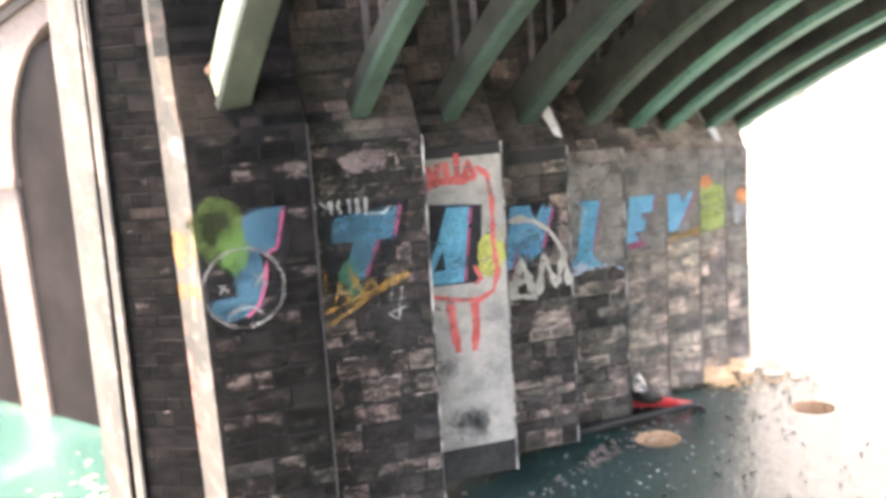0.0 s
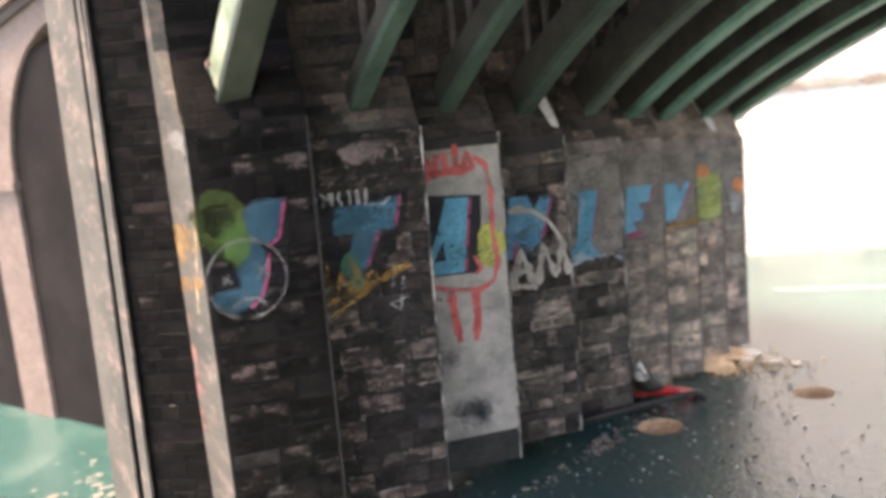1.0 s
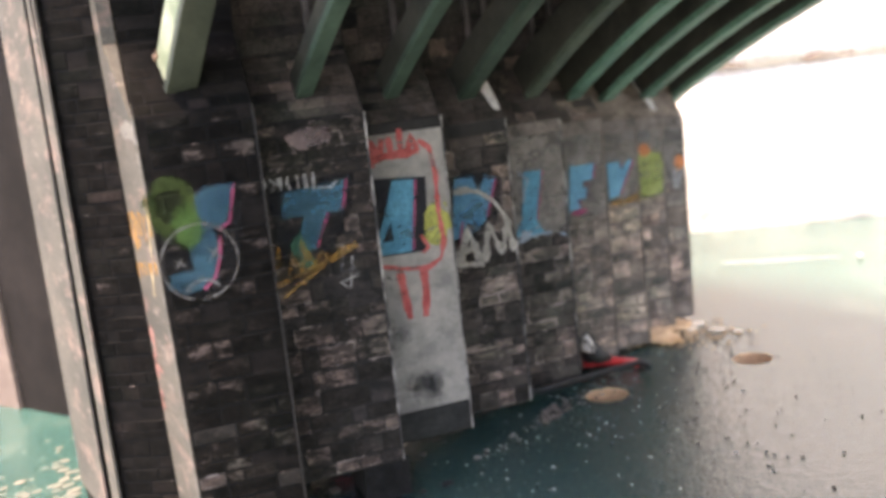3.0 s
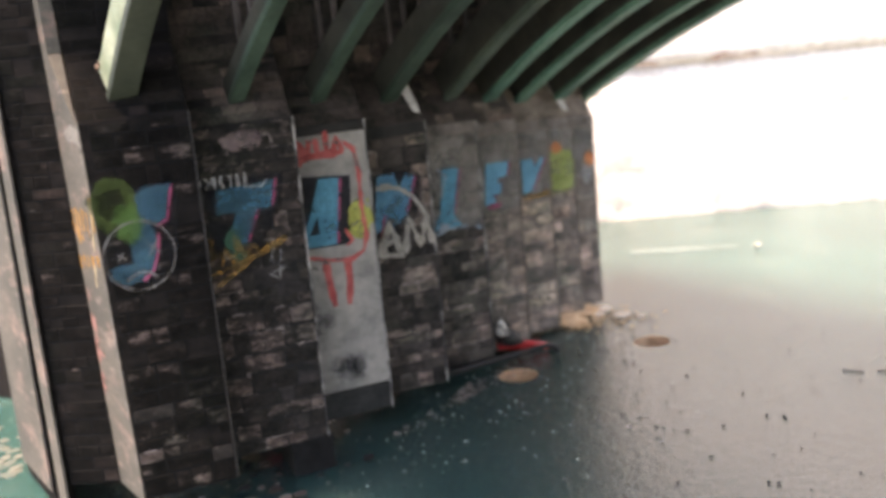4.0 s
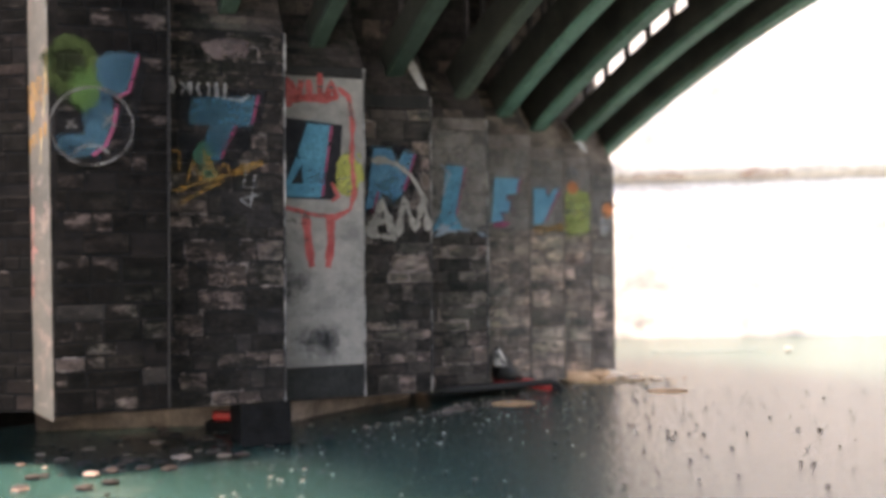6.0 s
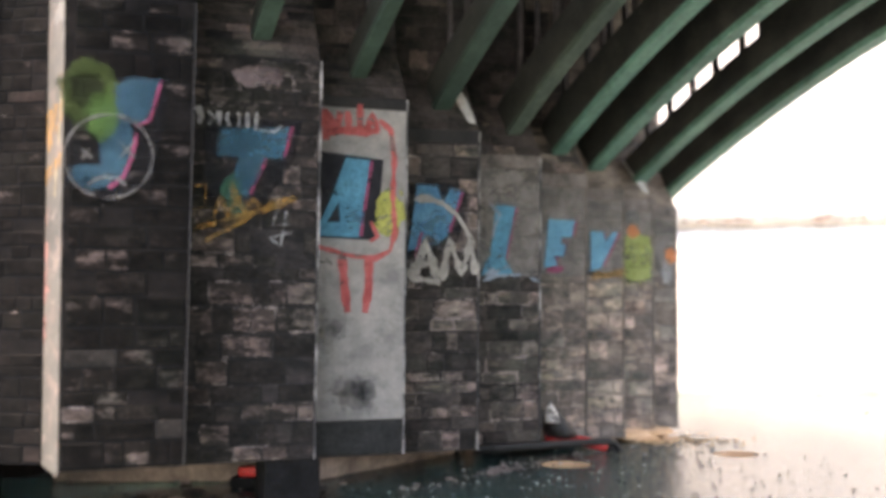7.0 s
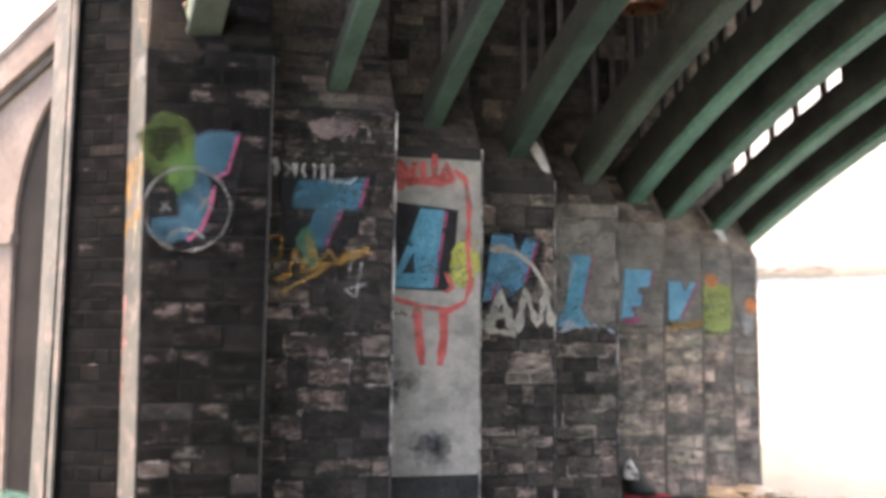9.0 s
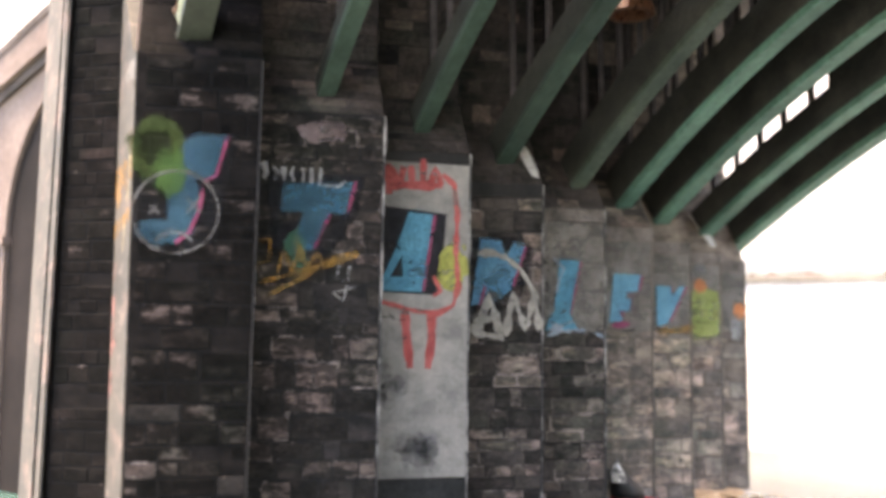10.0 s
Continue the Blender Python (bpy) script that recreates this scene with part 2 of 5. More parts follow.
FOAM = two_tone("black_foam", (0.006, 0.006, 0.006), (0.014, 0.014, 0.015), 200, 1200, 0.97, 0.3, spec=0.1)
PALE_PLASTER = two_tone("pale_plaster", (0.68, 0.55, 0.42), (0.86, 0.74, 0.61), 150, 1200, 0.9)
COPPER = two_tone("dull_copper", (0.45, 0.2, 0.11), (0.7, 0.36, 0.22), 120, 900, 0.3, 0.1, metal=0.9)
HONED = two_tone("worn_cap", (0.055, 0.048, 0.043), (0.2, 0.167, 0.148), 150, 1200, 0.8, spec=0.15)


def grit_material(name="grit", shades=((0.0, (0.022, 0.02, 0.019)), (0.5, (0.06, 0.054, 0.05)), (0.78, (0.15, 0.13, 0.115)), (1.0, (0.36, 0.32, 0.29)))):
    """Crumbs, each with its own shade."""
    m, nt, b = mat(name, 0.85, 0.0, 0.3)
    geo = nt.nodes.new("ShaderNodeNewGeometry")
    c = ramp(nt, geo.outputs["Random Per Island"], shades).outputs["Color"]
    fine = world_noise(nt, 1500.0, 3.0, 0.6)
    g = ramp(nt, fine, [(0.3, (0.6, 0.6, 0.6)), (0.7, (1.3, 1.3, 1.3))]).outputs["Color"]
    nt.links.new(mix(nt, 1.0, c, g, "MULTIPLY"), b.inputs["Base Color"])
    return m


GRIT = grit_material()
SCRAP = grit_material("dark_scrap", ((0.0, (0.008, 0.007, 0.007)), (0.62, (0.022, 0.017, 0.016)), (0.86, (0.09, 0.065, 0.055)), (1.0, (0.3, 0.22, 0.19))))
BLOCK = two_tone("pale_block", (0.6, 0.525, 0.463), (0.72, 0.65, 0.59), 14, 220, 0.95, 0.5)
MORTAR = two_tone("white_mortar", (0.64, 0.57, 0.51), (0.74, 0.675, 0.615), 20, 300, 0.9)
CONCRETE = two_tone("dark_yard_surface", (0.035, 0.034, 0.033), (0.07, 0.068, 0.065), 3, 60, 0.9)


def board_material():
    m, nt, b = mat("teal_board_paint", 0.2, 0.0, 1.0)
    b.inputs["IOR"].default_value = 1.72
    big = world_noise(nt, 9.0, 5.0, 0.6)
    small = world_noise(nt, 900.0, 4.0, 0.6)
    lumps = world_noise(nt, 330.0, 3.0, 0.5)
    c = ramp(nt, big, [(0.3, (0.01, 0.036, 0.034)), (0.7, (0.022, 0.067, 0.063))]).outputs["Color"]
    dust = ramp(nt, world_noise(nt, 45.0, 6.0, 0.7), [(0.52, (0, 0, 0)), (0.75, (0.6, 0.6, 0.6))]).outputs["Color"]
    sep = nt.nodes.new("ShaderNodeSeparateColor")
    nt.links.new(dust, sep.inputs["Color"])
    c2 = mix(nt, sep.outputs["Red"], c, (0.09, 0.122, 0.115))
    nt.links.new(c2, b.inputs["Base Color"])
    r = nt.nodes.new("ShaderNodeMapRange")
    r.inputs["To Min"].default_value = 0.12
    r.inputs["To Max"].default_value = 0.26
    nt.links.new(big, r.inputs["Value"])
    nt.links.new(r.outputs["Result"], b.inputs["Roughness"])
    add = nt.nodes.new("ShaderNodeMath")
    add.operation = "ADD"
    nt.links.new(small, add.inputs[0])
    nt.links.new(lumps, add.inputs[1])
    bump(nt, b, add.outputs["Value"], 0.5, 0.0005)
    return m


BOARD = board_material()

# ---- builders; plan figures are in decimetres ----
K = 0.1


def V(x, y, z):
    return Vector((x * K, y * K, z * K))


def obj(name, bm, material, parent=None, label="", smooth=False):
    me = bpy.data.meshes.new(name)
    bmesh.ops.recalc_face_normals(bm, faces=bm.faces[:])
    bm.to_mesh(me)
    bm.free()
    me.materials.append(material)
    if smooth:
        for p in me.polygons:
            p.use_smooth = True
    ob = new(name, me)
    if parent:
        ob.parent = parent
    if label:
        ob["label"] = label
    return ob


def part(name, bm, material, parent, label="", smooth=False):
    return obj(name, bm, material, parent, label, smooth)


def prism(bm, low, high):
    """A solid between two rings of points."""
    a = [bm.verts.new(p) for p in low]
    b = [bm.verts.new(p) for p in high]
    n = len(a)
    bm.faces.new(a[::-1])
    bm.faces.new(b)
    for i in range(n):
        bm.faces.new((a[i], a[(i + 1) % n], b[(i + 1) % n], b[i]))
    return bm


def soften(bm, width, segments=1):
    bmesh.ops.bevel(bm, geom=bm.edges[:], offset=width, segments=segments, affect="EDGES", profile=0.6)
    return bm


def box(bm, lo, hi):
    x0, y0, z0 = lo
    x1, y1, z1 = hi
    return prism(bm, [(x0, y0, z0), (x1, y0, z0), (x1, y1, z0), (x0, y1, z0)], [(x0, y0, z1), (x1, y0, z1), (x1, y1, z1), (x0, y1, z1)])


def empty(name):
    return new(name)


# ---- plan of the bridge ----
D = Vector((0.508, 0.861))  # along the abutment
U = Vector((0.887, 0.461))  # along one stepped face
B = Vector((-0.461, 0.887))  # into the abutment
Q = Vector((0.643, -0.766))  # along a rib, across the opening
L0 = Vector((0.184, 2.122))
STEPS = (-0.517, -0.237, 0.0, 0.237, 0.471, 0.675, 0.858, 1.02, 1.155)


def z_top(s):
    return 0.780 - 0.145 * s + 0.024 * s * s


def z_foot(s):
    return max(0.012, 0.067 - 0.075 * s)


CORNERS = [L0 + D * s for s in STEPS]
DECK = 0.64  # deck soffit above the springing

# ---- board, ground and wall behind ----


def ring(cx, cy, r, z, n=28):
    return [V(cx + r * math.cos(2 * math.pi * i / n), cy + r * math.sin(2 * math.pi * i / n), z) for i in range(n)]


HOLES = ((0.477, 2.460, 0.0555), (0.874, 2.675, 0.053))
X0, X1, Y0, Y1 = -9.0, 11.0, -7.0, 4.545
bm = bmesh.new()
edges = []
for loop in [[V(X0, Y0, 0), V(X1, Y0, 0), V(X1, Y1, 0), V(X0, Y1, 0)]] + [ring(*h, 0) for h in HOLES]:
    vs = [bm.verts.new(p) for p in loop]
    edges += [bm.edges.new((vs[i], vs[(i + 1) % len(vs)])) for i in range(len(vs))]
bmesh.ops.triangle_fill(bm, edges=edges, use_beauty=True, use_dissolve=False)
floor = obj("floor", bm, BOARD)
tagged(floor, "glossy teal-green painted plywood board with two drilled holes", "floor", kind="structure")
bm = bmesh.new()
box(bm, V(X0, Y0, -0.18), V(X1, Y1, -0.175))
part("underside", bm, HOLE_WOOD, floor)
for lo, hi in (((X0, Y0, -0.175), (X1, Y0 + 0.02, -0.004)), ((X0, Y0 + 0.02, -0.175), (X0 + 0.02, Y1, -0.004)), ((X1 - 0.02, Y0 + 0.02, -0.175), (X1, Y1, -0.004))):
    bm = bmesh.new()
    box(bm, V(*lo), V(*hi))
    part("board_edge", bm, HOLE_WOOD, floor)
for cx, cy, r in HOLES:
    bm = bmesh.new()
    a = [bm.verts.new(p) for p in ring(cx, cy, r, 0.0)]
    b = [bm.verts.new(p) for p in ring(cx, cy, r * 0.97, -0.17)]
    for i in range(28):
        bm.faces.new((a[i], a[(i + 1) % 28], b[(i + 1) % 28], b[i]))
    bm.faces.new(b)
    part("drilled_hole", bm, DRILLED, floor, "round hole with bare orange-brown wood inside")

bm = bmesh.new()
bmesh.ops.create_grid(bm, x_segments=2, y_segments=2, size=300)
bmesh.ops.translate(bm, verts=bm.verts[:], vec=(0, 0, -0.0181))
tagged(obj("ground", bm, CONCRETE), "dark tarmac ground around the board", "ground", kind="structure")

# block wall
WALL_Y = 4.56
wall = empty("wall_north")
tagged(wall, "pale pinkish concrete block wall with white mortar behind the board", "wall", kind="structure")
bm = bmesh.new()
box(bm, V(-9.0, WALL_Y + 0.06, -0.181), V(11.0, WALL_Y + 1.0, 7.35))
part("mortar", bm, MORTAR, wall, "recessed white mortar")


def block(x0, z0, x1, z1, nx, nz, seed, buttered=False):
    """One rough block with pits in its face and crumbled arrises; buttered: mortar is smeared flush over its top edge."""
    bm = bmesh.new()
    grid = []
    for j in range(nz + 1):
        row = []
        for i in range(nx + 1):
            x, z = x0 + (x1 - x0) * i / nx, z0 + (z1 - z0) * j / nz
            p = Vector((x * 3.1, seed, z * 3.1))
            y = WALL_Y - 0.009 * noise.fractal(p, 0.8, 2.0, 5)
            pit = noise.noise(Vector((x * 9.0, seed + 7, z * 12.0)))
            y += 0.019 * max(0.0, pit - 0.3) + 0.013 * max(0.0, noise.noise(Vector((x * 21.0, seed + 3, z * 25.0))) - 0.25)
            rim = min(x - x0, x1 - x, z - z0, 9.0 if buttered else z1 - z)
            y += 0.05 * max(0.0, 1 - rim / 0.03) + 0.01
            wob = 0.012 * noise.noise(Vector((x * 6, 3.0, seed)))
            row.append(bm.verts.new(V(x, y, z + (wob if j in (0, nz) else 0))))
        grid.append(row)
    for j in range(nz):
        for i in range(nx):
            bm.faces.new((grid[j][i], grid[j][i + 1], grid[j + 1][i + 1], grid[j + 1][i]))
    rim = [*grid[0], *[r[-1] for r in grid[1:]], *grid[-1][-2::-1], *[r[0] for r in grid[-2:0:-1]]]
    back = [bm.verts.new((v.co.x, (WALL_Y + 0.2) * K, v.co.z)) for v in rim]
    for i in range(len(rim)):
        bm.faces.new((rim[i], rim[(i + 1) % len(rim)], back[(i + 1) % len(rim)], back[i]))
    return part("block", bm, BLOCK, wall, smooth=True)


BED = 0.585
for i in range(3):
    z = BED + 2.265 * i
    bm = prism(bmesh.new(), [V(-9.0, WALL_Y + y, z + dz) for y, dz in ((0.1, -0.03), (0.034, -0.02), (0.016, 0.022), (0.045, 0.105), (0.1, 0.115))],
               [V(11.0, WALL_Y + y, z + dz) for y, dz in ((0.1, -0.03), (0.034, -0.02), (0.016, 0.022), (0.045, 0.105), (0.1, 0.115))])
    part("bed_joint", bm, MORTAR, wall)
courses = [(-1.6, BED)] + [(BED + 0.115 + 2.265 * i, BED + 0.115 + 2.265 * i + 2.15) for i in range(3)]
for row, (lo, hi) in enumerate(courses):
    x = 0.25 - 4.515 * (2 if row % 2 == 0 else 1) - (1.6 if row % 2 else 0.0)
    while x < 7:
        near = row < 2 and x < 2.6 and x + 4.4 > 0.9
        block(x, max(lo, -0.17), x + 4.4, hi, 130 if near else 4, (70 if row else 40) if near else 3, x + row * 13.7, row == 0)
        x += 4.515

STAIN = spray("brown_wall_stain", (0.16, 0.1, 0.075), (0.3, 0.21, 0.165), 0.5, 0.9, 60.0, 0.1, 0.75)
for x0, x1, z0, z1, seed in ((0.86, 1.17, 0.712, 0.738, 1), (1.39, 1.62, 0.705, 0.748, 2)):
    r = random.Random(seed)
    bm = bmesh.new()
    n = 14
    low = [bm.verts.new(V(x0 + (x1 - x0) * i / n, WALL_Y - 0.03, z0 + r.uniform(-0.004, 0.008))) for i in range(n + 1)]
    high = [bm.verts.new(V(x0 + (x1 - x0) * i / n, WALL_Y - 0.03, z1 - r.uniform(0.0, 0.02) * (1 if 0 < i < n else 1.5))) for i in range(n + 1)]
    for i in range(n):
        bm.faces.new((low[i], low[i + 1], high[i + 1], high[i]))
    part("stain", bm, STAIN, wall, "brown stain along the joint")

# ---- the bridge ----
bridge = empty("model_bridge")
bridge.location = V(0.0, 2.4, 0.0)
bpy.context.view_layer.update()
tagged(bridge, "card model railway bridge with green ribs and graffitied dark stone", "model bridge")


def own(ob, parent=bridge):
    """Hang a mesh built in world places under its thing."""
    ob.parent = parent
    ob.matrix_parent_inverse = parent.matrix_world.inverted()
    return ob


def bpart(name, bm, material, parent=None, label="", smooth=False):
    ob = obj(name, bm, material, None, label, smooth)
    if parent is None:
        return own(ob)
    ob.parent = parent
    ob.matrix_parent_inverse = Matrix()
    return ob


def face_point(k, a, z, off=0.0):
    c = CORNERS[k] + U * (a + 0.018 * (z - 0.75)) - B * off
    return V(c.x, c.y, z)


STONE_MESH = bpy.data.meshes.new("stone")
_b = bmesh.new()
prism(_b, [(-0.5, 0, -0.5), (0.5, 0, -0.5), (0.5, 0, 0.5), (-0.5, 0, 0.5)], [(-0.455, -1, -0.4), (0.47, -1, -0.44), (0.452, -1, 0.4), (-0.474, -1, 0.43)])
bmesh.ops.recalc_face_normals(_b, faces=_b.faces[:])
_b.to_mesh(STONE_MESH)
_b.free()
STONE_MESH.materials.append(STONE)
STONE_MESH.materials.append(ARRIS)
for p in STONE_MESH.polygons:
    p.material_index = 1 if abs(p.normal.y) < 0.999 else 0
BLACK_MESH = STONE_MESH.copy()
BLACK_MESH.materials[0], BLACK_MESH.materials[1] = STONE_BLACK, ARRIS_SHADED
UPPER_MESH = STONE_MESH.copy()
UPPER_MESH.materials[0], UPPER_MESH.materials[1] = STONE_UPPER, STONE_UPPER
DARK_MESH = STONE_MESH.copy()
DARK_MESH.materials[0], DARK_MESH.materials[1] = STONE_DARK, ARRIS_SHADED
GREY_MESH = STONE_MESH.copy()
GREY_MESH.materials[0], GREY_MESH.materials[1] = STONE_GREY, ARRIS_GREY
WASH_MESH = STONE_MESH.copy()
WASH_MESH.materials[0], WASH_MESH.materials[1] = WASH, WASH
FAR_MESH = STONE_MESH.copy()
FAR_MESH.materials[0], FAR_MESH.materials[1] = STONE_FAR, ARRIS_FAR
HAZED_MESH = STONE_MESH.copy()
HAZED_MESH.materials[0], HAZED_MESH.materials[1] = STONE_HAZED, ARRIS_FAR
PALE_MESH = STONE_MESH.copy()
PALE_MESH.materials[0] = STONE_PALE


def lay_stone(parent, centre, along, into, w, h, proud, mesh=None, up=Vector((0, 0, 1))):
    ob = new("stone", mesh or STONE_MESH)
    ob.parent = parent
    m = Matrix.Identity(4)
    m.col[0] = (*(along * w * K), 0)
    m.col[1] = (*(into * proud * K), 0)
    m.col[2] = (*(up * h * K), 0)
    m.col[3] = (*centre, 1)
    ob.matrix_basis = m
    return ob


def stones_on(parent, point, along, into, a0, a1, z0, z1, rng, skip=None, pale=0.0, base=None, light=None, size=1.0, up=Vector((0, 0, 1)), wash=9.0):
    """Irregular courses of thin stones over a face."""
    z = z0
    while z < z1 - 0.012:
        h = min(rng.choice((0.024, 0.03, 0.034, 0.038, 0.046)) * size * rng.uniform(0.9, 1.1), z1 - z)
        a = a0 - rng.uniform(0.0, 0.03)
        while a < a1 - 0.008:
            w = rng.choice((0.03, 0.045, 0.055, 0.07, 0.09)) * size * rng.uniform(0.85, 1.2)
            lo, hi = max(a, a0), min(a + w, a1)
            if a1 - hi < 0.02:
                hi = a1
            if hi - lo > 0.012 and rng.random() > 0.1 and not (skip and skip(lo, hi, z, h)):
                lay_stone(parent, point((lo + hi) / 2, z + h / 2), along, into, hi - lo - 0.0014, h - 0.0014, rng.uniform(0.0005, 0.0018), WASH_MESH if z > wash + rng.uniform(-0.03, 0.05) and rng.random() < 0.88 else (light or PALE_MESH) if rng.random() < pale * (1.0 if pale > 0.4 else 1.6 if z < 0.45 else 0.45) else base, up)
            a = hi if hi == a1 else a + w
        z += h


SOOTY_EDGE = two_tone("dull_brown_edge", (0.005, 0.0046, 0.0043), (0.018, 0.0155, 0.0145), 260, 1500, 0.8, 0.2, (1, 1, 0.4))
DIM_EDGE = two_tone("sooty_card_edge", (0.07, 0.06, 0.052), (0.2, 0.165, 0.14), 300, 1500, 0.8, 0.2, (1, 1, 0.3))
U3, B3 = Vector((U.x, U.y, 0)), Vector((B.x, B.y, 0))
WIDTHS = [0.2] + [(CORNERS[k] - CORNERS[k - 1]).dot(U) + 0.06 for k in range(1, 9)]
panels = []
for k in range(9):
    s = STEPS[k]
    zf, zt, zd, w = z_foot(s), z_top(s), z_top(s) + 0.04 + DECK - (0.035 if k == 5 else 0.0), WIDTHS[k]
    profile = [(0, zf), (0, zt), (0.1, zt + 0.13), (0.1, zd), (0.3, zd), (0.3, zf)]
    bm = bmesh.new()
    prism(bm, [face_point(k, -w - (0.018 * (z - 0.75) if k == 0 else 0.0), z, -v) for v, z in profile], [face_point(k, 0, z, -v) for v, z in profile])
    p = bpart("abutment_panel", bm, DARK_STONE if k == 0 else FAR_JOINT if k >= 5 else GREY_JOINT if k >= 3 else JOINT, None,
              "whitewashed pier face with red and blue graffiti" if k == 2 else "dark stone pier face with blue spray-painted lettering")
    panels.append(p)
    bm = bmesh.new()
    prism(bm, [face_point(k, -0.002, zf, 0.0), face_point(k, 0.0015, zf, 0.0), face_point(k, 0.0015, zf, 0.0035), face_point(k, -0.002, zf, 0.0035)],
          [face_point(k, -0.002, zt, 0.0), face_point(k, 0.0015, zt, 0.0), face_point(k, 0.0015, zt, 0.0035), face_point(k, -0.002, zt, 0.0035)])
    bpart("card_edge", bm, (SOOTY_EDGE if k == 0 else DIM_EDGE if k > 4 else CARD_EDGE), p, "pale cut edge of card")
    if k in (3, 7):
        bm = bmesh.new()
        sl = [(-0.05, 0.9), (-0.028, 0.98), (-0.012, 0.66), (-0.005, 0.3), (-0.006, 0.12), (-0.022, 0.16), (-0.034, 0.5)]
        bm.faces.new([bm.verts.new(face_point(k, a, zt + 0.13 * f, -0.1 * f + 0.002) + Vector((0, 0, 0.0002))) for a, f in sl])
        bpart("bare_patch", bm, BARE, p, "bare pale card on the shoulder")
    if k >= 3:
        bm = bmesh.new()
        prism(bm, [face_point(k, -w, zt - 0.03, 0.0), face_point(k, -0.003, zt - 0.03, 0.0), face_point(k, -0.003, zt - 0.03, 0.006), face_point(k, -w, zt - 0.03, 0.006)],
              [face_point(k, -w, zt, 0.0), face_point(k, -0.003, zt, 0.0), face_point(k, -0.003, zt, 0.004), face_point(k, -w, zt, 0.004)])
        bpart("cap_course", bm, HONED if k > 3 else SOOTY_EDGE, p, "paler worn cap course" if k > 3 else "sooty cap course")

# ribs
FEET = (-0.082, -0.088, -0.078, -0.057, -0.036, -0.04, -0.044, 0.0, 0.04)
SET_BACK = (0.02, 0.03, 0.044, 0.055, 0.07, 0.067, 0.063, 0.068, 0.073)
QN = Vector((0.766, 0.643))
SPAN = 2.6


def rise(t, k):
    """The arch above its springing; the nearer ribs start steeper."""
    x = min(1.0, abs(1 - t / 1.3))
    return (0.5 - 0.0125 * k) * (1 - x ** (2.2 - 0.07 * k)) + (0.75 * min(0.0, t) if t < 0 else 0.0)


def sweep(bm, k, base, z0, ts, left, right, low, high):
    """A bar along the arch, its section given across and above the soffit line."""
    rings = []
    for t in ts:
        c = base + Q * t
        z = z0 + rise(t, k)
        slope = (rise(t + 0.01, k) - rise(t - 0.01, k)) / 0.02
        n = Vector((-slope, 1)).normalized()
        ringv = []
        for o, h in ((left, low), (right, low), (right, high), (left, high)):
            p = c + QN * o + Q * (n.x * h)
            ringv.append(bm.verts.new(V(p.x, p.y, z + n.y * h)))
        rings.append(ringv)
    for a, b in zip(rings, rings[1:]):
        for i in range(4):
            bm.faces.new((a[i], a[(i + 1) % 4], b[(i + 1) % 4], b[i]))
    bm.faces.new(rings[0][::-1])
    bm.faces.new(rings[-1])
    return bm


RIB_W = 0.046
RIB_WIDTHS = (0.054, 0.034, 0.032, 0.04, 0.036, 0.039, 0.04, 0.04, 0.042)
RIB_DEPTHS = (0.08, 0.055, 0.07, 0.085, 0.1, 0.11, 0.12, 0.088, 0.088)
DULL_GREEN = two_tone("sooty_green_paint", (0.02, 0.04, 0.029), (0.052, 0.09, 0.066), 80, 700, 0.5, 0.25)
UNLIT_GREEN = two_tone("unlit_green_paint", (0.026, 0.033, 0.023), (0.05, 0.058, 0.041), 100, 900, 0.55)
POST = two_tone("grimy_post", (0.035, 0.03, 0.029), (0.1, 0.082, 0.079), 140, 900, 0.7)
bases = []
lean = random.Random(3)
